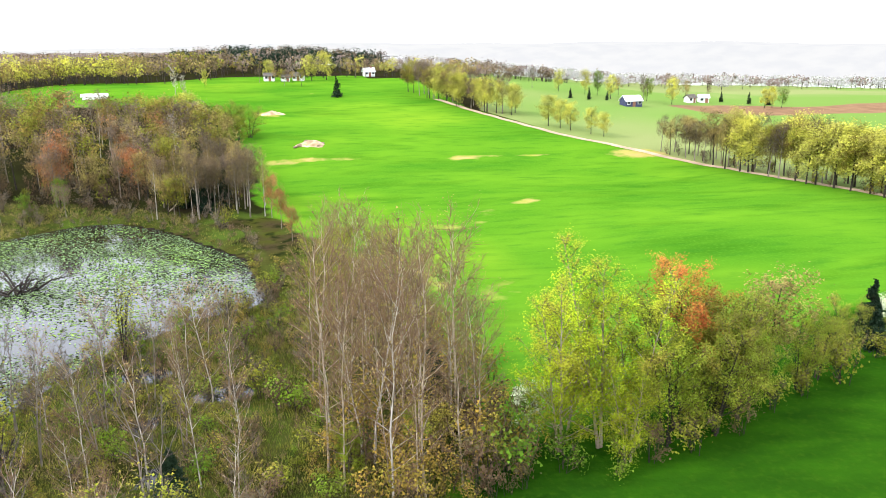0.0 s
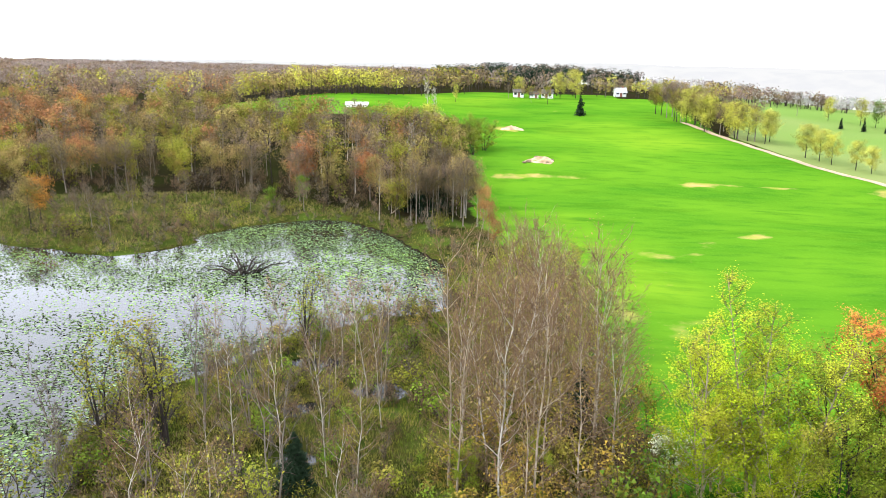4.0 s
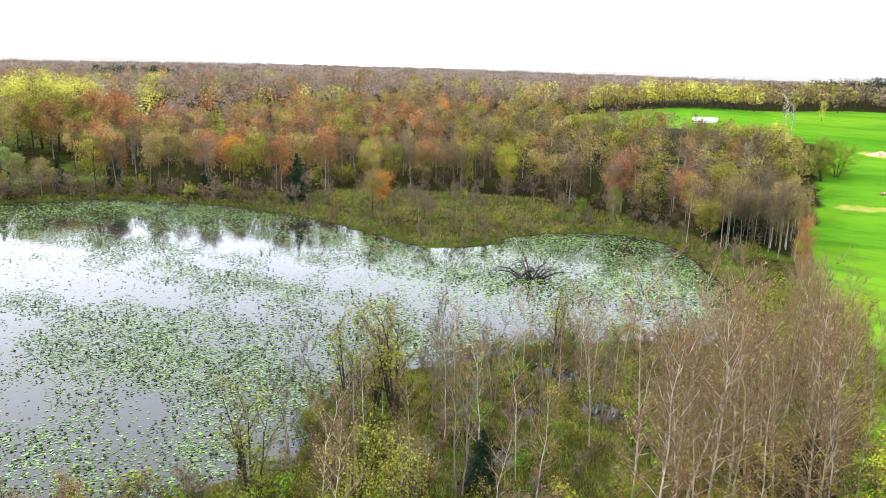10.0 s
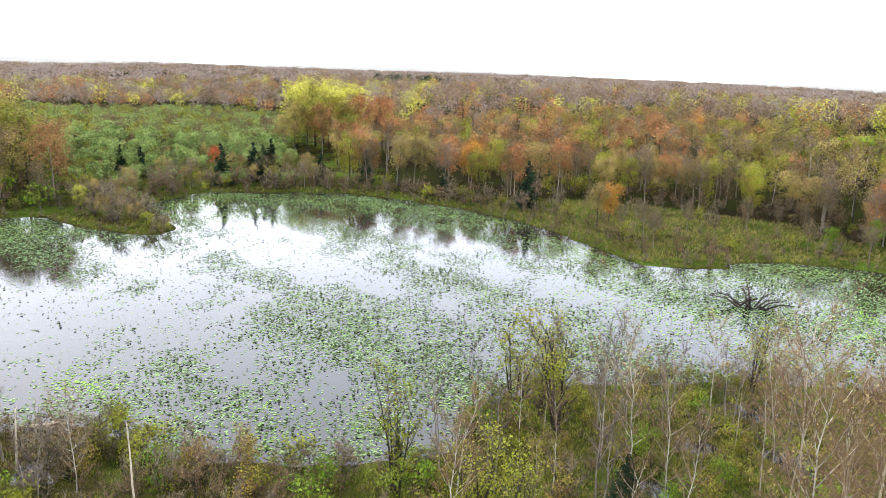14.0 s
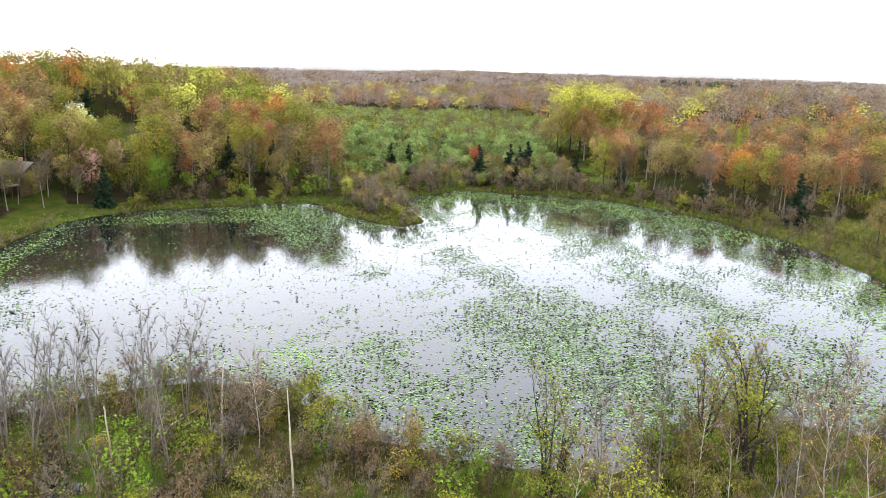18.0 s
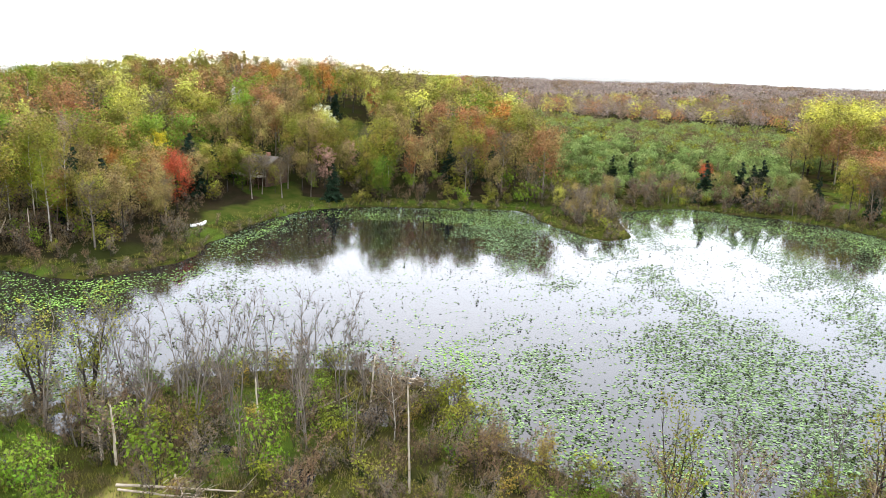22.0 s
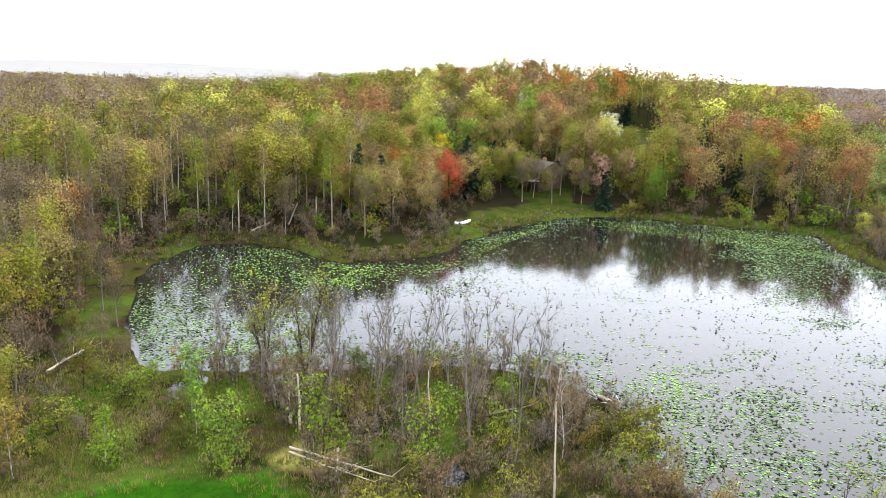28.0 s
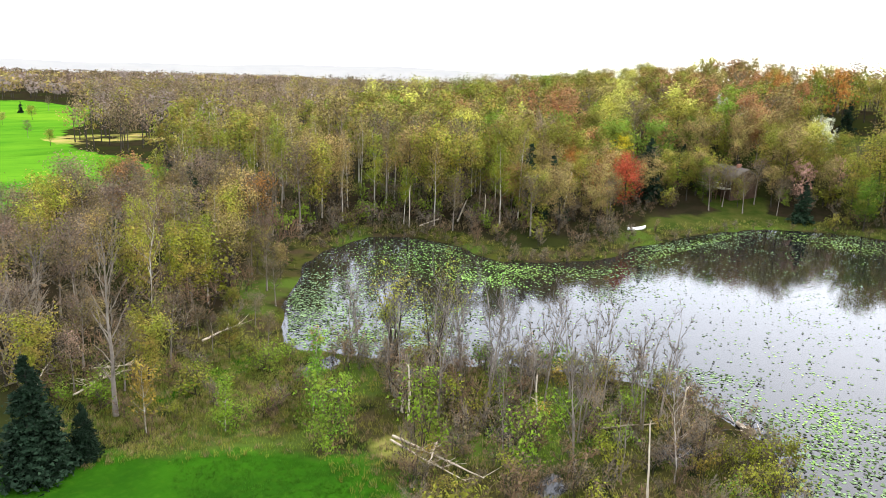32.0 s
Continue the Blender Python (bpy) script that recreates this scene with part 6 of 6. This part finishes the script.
fallen_log("broken leaning aspen by the cove", -78, -38.5, 75, 5, 0.15, 24, DEAD_WOOD, 4, 0.3, -55)


def snag(label, x, y, h, r, lean, turn, seed):
    rng = np.random.default_rng(seed)
    top = new("dead_snag")
    top.matrix_basis = pose(x, y, ground_z(x, y) - 0.2, lean, 0, turn)
    tagged(top, label, "snag", "standing snags")
    u = np.linspace(0, 1, 7)
    line = np.c_[np.cumsum(rng.normal(0, 0.03, 7)), np.cumsum(rng.normal(0, 0.03, 7)), u * h]
    wood_part("trunk", *tube(line, r * (1 - 0.5 * u), 7), DEAD_WOOD, top)
    V, F = spikes(np.repeat(line[-1:], 4, 0) + rng.normal(0, r * 0.3, (4, 3)), np.repeat(line[-1:], 4, 0) + np.c_[rng.normal(0, 0.08, (4, 2)), rng.uniform(0.2, 0.5, 4)], r * 0.35)
    wood_part("broken_top", V, F, DEAD_WOOD, top)
    for k in range(3):
        s = line[3 + k]
        wood_part("branch", *tube([s, s + rng.normal(0, 0.22, 3) + np.array([0, 0, 0.25])], [r * 0.3, 0.012], 4), DEAD_WOOD, top)


snag("tall leaning bleached snag in the marsh", -22.8, 32.2, 8.0, 0.085, 4, 60, 1)
snag("straight bleached snag with a broken top", -22.6, 11.2, 4.6, 0.12, 2, 0, 2)
snag("short bleached stump with a broken top", -23.2, 9.8, 2.6, 0.15, 4, 120, 3)
snag("bleached snag at the pond's edge", -36.5, 26.5, 5.0, 0.1, 5, 200, 4)
snag("thin bleached snag among brush", -27.5, 20, 5.2, 0.09, 3, 30, 5)
for i, (x, y) in enumerate([(-81, -35), (-89, -31), (-70, -42), (-95, -29)]):
    snag("white dead trunk at the cove's shore", x, y, 5 + i, 0.12, 8 * (i % 2), 70 * i, 30 + i)


def root_mass(x, y):
    """An upturned stump with its roots at the water's edge, with driftwood round it."""
    rng = np.random.default_rng(8)
    top = new("upturned_stump")
    top.matrix_basis = pose(x, y, 0.05, 0, 0, 30)
    tagged(top, "upturned tree stump with torn roots in the shallows", "stump")
    wood_part("trunk", *tube([(-2.6, -0.6, 0.1), (-1.2, -0.2, 0.35), (0, 0, 0.7)], [0.16, 0.24, 0.34], 8), BARK_PALE, top)
    for k in range(9):
        a = rng.uniform(0, 6.28)
        d = np.array([rng.uniform(-0.5, 0.7), math.cos(a), math.sin(a) * 0.6 + 0.35])
        l = rng.uniform(0.35, 1.0)
        p0 = np.array([0, 0, 0.75])
        wood_part("root", *tube([p0, p0 + d * l * 0.5, p0 + d * l + rng.normal(0, 0.2, 3)], [0.10, 0.05, 0.015], 5), BARK_DARK if k % 3 else DEAD_WOOD, top)
    bm = bmesh.new()
    bmesh.ops.create_icosphere(bm, subdivisions=3, radius=0.5)
    for v in bm.verts:
        v.co = Vector((v.co.x * 0.5, v.co.y, v.co.z * 0.95)) * (1 + 0.75 * noise.noise(v.co * 4.2)) + Vector((0.05, 0, 0.62))
    part("root_plate", bm, ROCK, top)
    for k in range(8):
        s = np.array([rng.uniform(-3.5, 1.2), rng.uniform(-1.6, 1.4), 0.05])
        d = np.array([rng.uniform(-1, 1), rng.uniform(-1, 1), rng.uniform(0, 0.3)])
        wood_part("driftwood", *tube([s, s + d * 0.8, s + d * 1.7], [0.06, 0.05, 0.015], 5), DEAD_WOOD if k % 2 else BARK_GREY, top)


root_mass(*STUMP_AT)


def drowned_treetop(x, y):
    """A fallen crown standing out of the open water."""
    rng = np.random.default_rng(17)
    top = new("drowned_tree")
    top.matrix_basis = pose(x, y, 0, 0, 0, 15) @ Matrix.Diagonal((1.3, 1.3, 1.2, 1))
    tagged(top, "dark dead treetop lying in the open water", "dead tree")
    for k in range(13):
        a = rng.uniform(0, 6.28)
        L = rng.uniform(2.2, 4.6)
        d = np.array([math.cos(a) * 1.15, math.sin(a), rng.uniform(0.18, 0.75)])
        s = np.array([rng.uniform(-1.2, 1.2), rng.uniform(-0.8, 0.8), -0.3])
        e = s + d * L * 0.8
        m = (s + e) / 2 + np.array([0, 0, 0.5])
        wood_part("limb", *tube([s, m, e], [0.13, 0.085, 0.02], 5), BARK_DARK, top)
        n = 16
        w = rng.uniform(0.3, 1, n)[:, None]
        b0 = np.where(w < 0.5, s + (m - s) * w * 2, m + (e - m) * (w - 0.5) * 2)
        wood_part("twig_spray", *spikes(b0, b0 + rng.normal(0, 0.55, (n, 3)) + d * 0.5 + np.array([0, 0, 0.2]), 0.028), BARK_DARK, top)


drowned_treetop(-36.8, 112.5)


def canoe(x, y, turn):
    """An upturned white canoe on the lawn."""
    V, F, n, m = [], [], 15, 9
    for i in range(n):
        u = i / (n - 1) * 2 - 1
        w, k = 0.46 * (1 - abs(u) ** 2.4) + 0.015, 0.40 + 0.12 * u * u
        for j in range(m):
            a = math.pi * j / (m - 1)
            V.append((u * 2.1, w * math.cos(a), k * math.sin(a) ** 0.8 - 0.10 * (1 - u * u) + 0.12))
    F = [(i * m + j, i * m + j + 1, (i + 1) * m + j + 1, (i + 1) * m + j) for i in range(n - 1) for j in range(m - 1)]
    top = new("canoe")
    top.matrix_basis = pose(x, y, ground_z(x, y), 0, 0, turn)
    tagged(top, "upturned white canoe lying on the lakeside lawn", "canoe")
    hull = new("hull", link_mesh("hull", V, F, [WHITE_PAINT], smooth=True))
    hull.parent = top
    sol = hull.modifiers.new("thickness", "SOLIDIFY")
    sol.thickness = 0.02
    part("keel", box_bm(-1.7, 1.7, -0.02, 0.02, 0.44, 0.49), DECK, top)


canoe(-101, -17.4, 165)


# ---- lily pads: countless leaves floating on the pond ----
def lily_pads(name, label, mat, seed, tries, size, weight_of, tilt):
    rng = np.random.default_rng(seed)
    x, y = rng.uniform(-155, -7, tries), rng.uniform(-42, 150, tries)
    w = weight_of(x, y)
    ok = rng.uniform(0, 1, tries) < w
    x, y = x[ok], y[ok]
    ok = shore_distance(x, y) < -0.25
    x, y = x[ok], y[ok]
    n, k = len(x), 4
    r = size * rng.uniform(0.6, 1.3, n)
    a0 = rng.uniform(0, 6.28, n)
    ang = a0[:, None] + np.array([0.3, 1.7, 3.2, 5.4])[None]
    dx, dy = np.cos(ang) * r[:, None], np.sin(ang) * r[:, None]
    tx, ty = rng.normal(0, tilt, n)[:, None], rng.normal(0, tilt, n)[:, None]
    dz = 0.012 + np.abs(dx * tx + dy * ty)
    V = np.stack([x[:, None] + dx, y[:, None] + dy, dz], -1).reshape(-1, 3)
    f = np.array([(0, 1, 2), (0, 2, 3)])
    F = (f[None] + k * np.arange(n)[:, None, None]).reshape(-1, 3)
    tagged(new(name, link_mesh(name, V, F, [mat])), label, "water lilies", kind="stuff")
    return n


def patches(x, y, s, seed):
    rng = np.random.default_rng(seed)
    v = 0
    for k in range(6):
        a, f = rng.uniform(0, 6.28), s * (0.7 + 0.35 * k)
        v = v + np.sin((x * math.cos(a) + y * math.sin(a)) * f + rng.uniform(0, 6.28)) / (1 + 0.3 * k)
    return v / 3.2


def hump(x, y, cx, cy, rx, ry):
    return np.exp(-(((x - cx) / rx) ** 2 + ((y - cy) / ry) ** 2))


def scatter_w(x, y):
    d = -shore_distance(x, y)
    open_lane = hump(x, y, -90, 14, 26, 16) + hump(x, y, -70, 20, 16, 10) + 0.8 * hump(x, y, -16, 104, 6, 5) + 0.9 * hump(x, y, -30, 96, 7, 4)
    far_half = 0.16 * ease(-60, -110, x)
    open_lane = open_lane + 1.2 * hump(x, y, -54, -22, 13, 12) + 0.6 * hump(x, y, -48, 4, 8, 10)
    return np.clip(0.34 - far_half + 0.55 * patches(x, y, 0.1, 1) + 0.5 * patches(x, y, 0.4, 2) - 0.85 * open_lane, 0.03, 1)


def shore_w(x, y):
    d = -shore_distance(x, y)
    far = ((y > 95) | (x < -118) | (y < -5)).astype(float)
    reach = np.where(y < -5, 0.8, 1.0) + 0.7 * ease(-95, -120, x)
    return np.clip(far * ((x < -64) | (y > -12)) * ease(0.8, 3.6, d + 1.5 * patches(x, y, 0.35, 9)) * (1 - ease(4 * reach, 14 * reach, d)) * (0.7 + 0.7 * patches(x, y, 0.3, 3)), 0, 1) 


def fresh_w(x, y):
    return np.clip(1.0 * hump(x, y, -24, 121, 8, 9) + 0.9 * hump(x, y, -52, 33, 4, 3.2) + 0.7 * hump(x, y, -44, 35, 3, 2) + 0.9 * hump(x, y, -60, -14, 6, 4) + 0.55 * hump(x, y, -58, -25, 8, 10) + 0.22 * hump(x, y, -31, 53, 4, 4) + 0.2 * hump(x, y, -33, 64, 3, 3)
                   + 0.45 * hump(x, y, -42, 100, 16, 7) + 0.25 * hump(x, y, -34, 44, 5, 4) + 0.08 * patches(x, y, 0.5, 5), 0, 1) * (0.75 + 0.5 * patches(x, y, 0.9, 6))


pad_n = [lily_pads("lily_pads", "scattered dark-edged lily pads floating on the pond", PAD, 3, 430000, 0.15, scatter_w, 0.12),
         lily_pads("lily_pads", "dark curled lily pads in silhouette, standing off the water", PAD_SILHOUETTE, 4, 160000, 0.14, scatter_w, 0.8),
         lily_pads("lily_pads", "dense lily pads along the shaded far shore", PAD_SHORE, 5, 190000, 0.15, shore_w, 0.15),
         lily_pads("lily_pads", "bright green beds of crowded lily pads", PAD_FRESH, 6, 380000, 0.125, fresh_w, 0.3)]


# ---- sedge, tussocks and dry grass ----
def tussocks(name, label, mat, poly, gap, seed, h, blades=9, shore=None, dens=None):
    pts = scattered(poly, gap, seed, 0.3, shore)
    rng = np.random.default_rng(seed + 1)
    if dens is not None:
        pts = pts[rng.uniform(0, 1, len(pts)) < dens(pts[:, 0], pts[:, 1])]
    z = height(pts[:, 0], pts[:, 1])
    pts, z = pts[z > 0.02], z[z > 0.02]
    n = len(pts)
    base = np.repeat(np.c_[pts, z - 0.05], blades, 0) + np.c_[rng.normal(0, 0.16, (n * blades, 2)), np.zeros(n * blades)]
    s = np.repeat(rng.uniform(0.6, 1.3, n), blades)[:, None]
    tip = base + np.c_[rng.normal(0, 0.32 * h, (n * blades, 2)), rng.uniform(0.5, 1.1, n * blades) * h] * s
    tagged(new(name, link_mesh(name, *spikes(base, tip, 0.022), [mat])), label, "grass", kind="stuff")


MARSH_ALL = [(-46, 4), (-46, 32), (-30, 46), (-32, 70), (-24, 92), (-10, 112), (4, 102), (11, 76), (9, 58), (-1, 42), (-10, 24), (-14, 12), (-4, 4), (0, -16), (-14, -22), (-32, -18)]
tussocks("marsh_grass", "olive sedge tussocks in the marsh", LEAF["sedge"], MARSH_ALL, 0.8, 51, 0.5, 13)
tussocks("dry_grass", "straw-coloured dry grass tufts in the marsh", LEAF["straw"], MARSH_ALL, 1.1, 52, 0.65, 15, dens=lambda x, y: 0.12 + 1.4 * hump(x, y, -21, 16, 5, 6) + 0.35 * hump(x, y, -8, 0, 8, 6))
tussocks("shore_grass", "yellow-green sedge along the far shore", LEAF["sedge"], ring, 1.2, 53, 0.7, 6, shore=(0.1, 6.5), dens=lambda x, y: ((x < -48) | (y > 108)) * 1.0)
tussocks("marsh_grass", "olive sedge in front of the north wood", LEAF["sedge"], NORTH_FEN, 0.95, 61, 0.75, 8)
tussocks("dry_grass", "straw-pale reeds in front of the north wood", LEAF["straw"], NORTH_FEN, 1.5, 63, 0.95, 8)
tussocks("cattails", "straw-pale cattail stand in the cove", LEAF["straw"], [(-62, -46), (-92, -22), (-88, -30), (-66, -47), (-50, -44)], 0.9, 54, 1.1, 7)
tussocks("marsh_grass", "yellow-olive sedge between the marsh birches", LEAF["sedge"], [(-28, 46), (-6, 42), (5, 56), (6, 66), (-2, 100), (-10, 110), (-22, 94), (-30, 70)], 0.7, 55, 0.6, 8)
tussocks("dry_grass", "straw tufts between the marsh birches", LEAF["straw"], [(-28, 46), (-6, 42), (5, 56), (6, 66), (-2, 100), (-10, 110), (-22, 94), (-30, 70)], 1.2, 56, 0.7, 7)
tussocks("fen_grass", "deep green grass tufts on the fen", LEAF["fen"], FEN, 0.42, 57, 0.4, 16, dens=lambda x, y: 0.55 + 0.5 * patches(x, y, 0.6, 8))
tussocks("dry_grass", "pale straw tufts on the fen", LEAF["straw"], FEN, 0.8, 58, 0.5, 18, dens=lambda x, y: 0.45 - 0.5 * patches(x, y, 0.6, 8))
LAWN_EDGE = [(-6, 5), (-9, 6), (-13, 9), (-17, 13), (-17, 19), (-11, 27), (-3, 40), (2, 38), (-5, 26), (-9, 18), (-4, 10)]
tussocks("meadow_grass", "ragged deep green grass along the meadow's edge", LEAF["lawn"], LAWN_EDGE, 0.34, 65, 0.26, 9, dens=lambda x, y: 0.6 + 0.5 * patches(x, y, 0.7, 12))
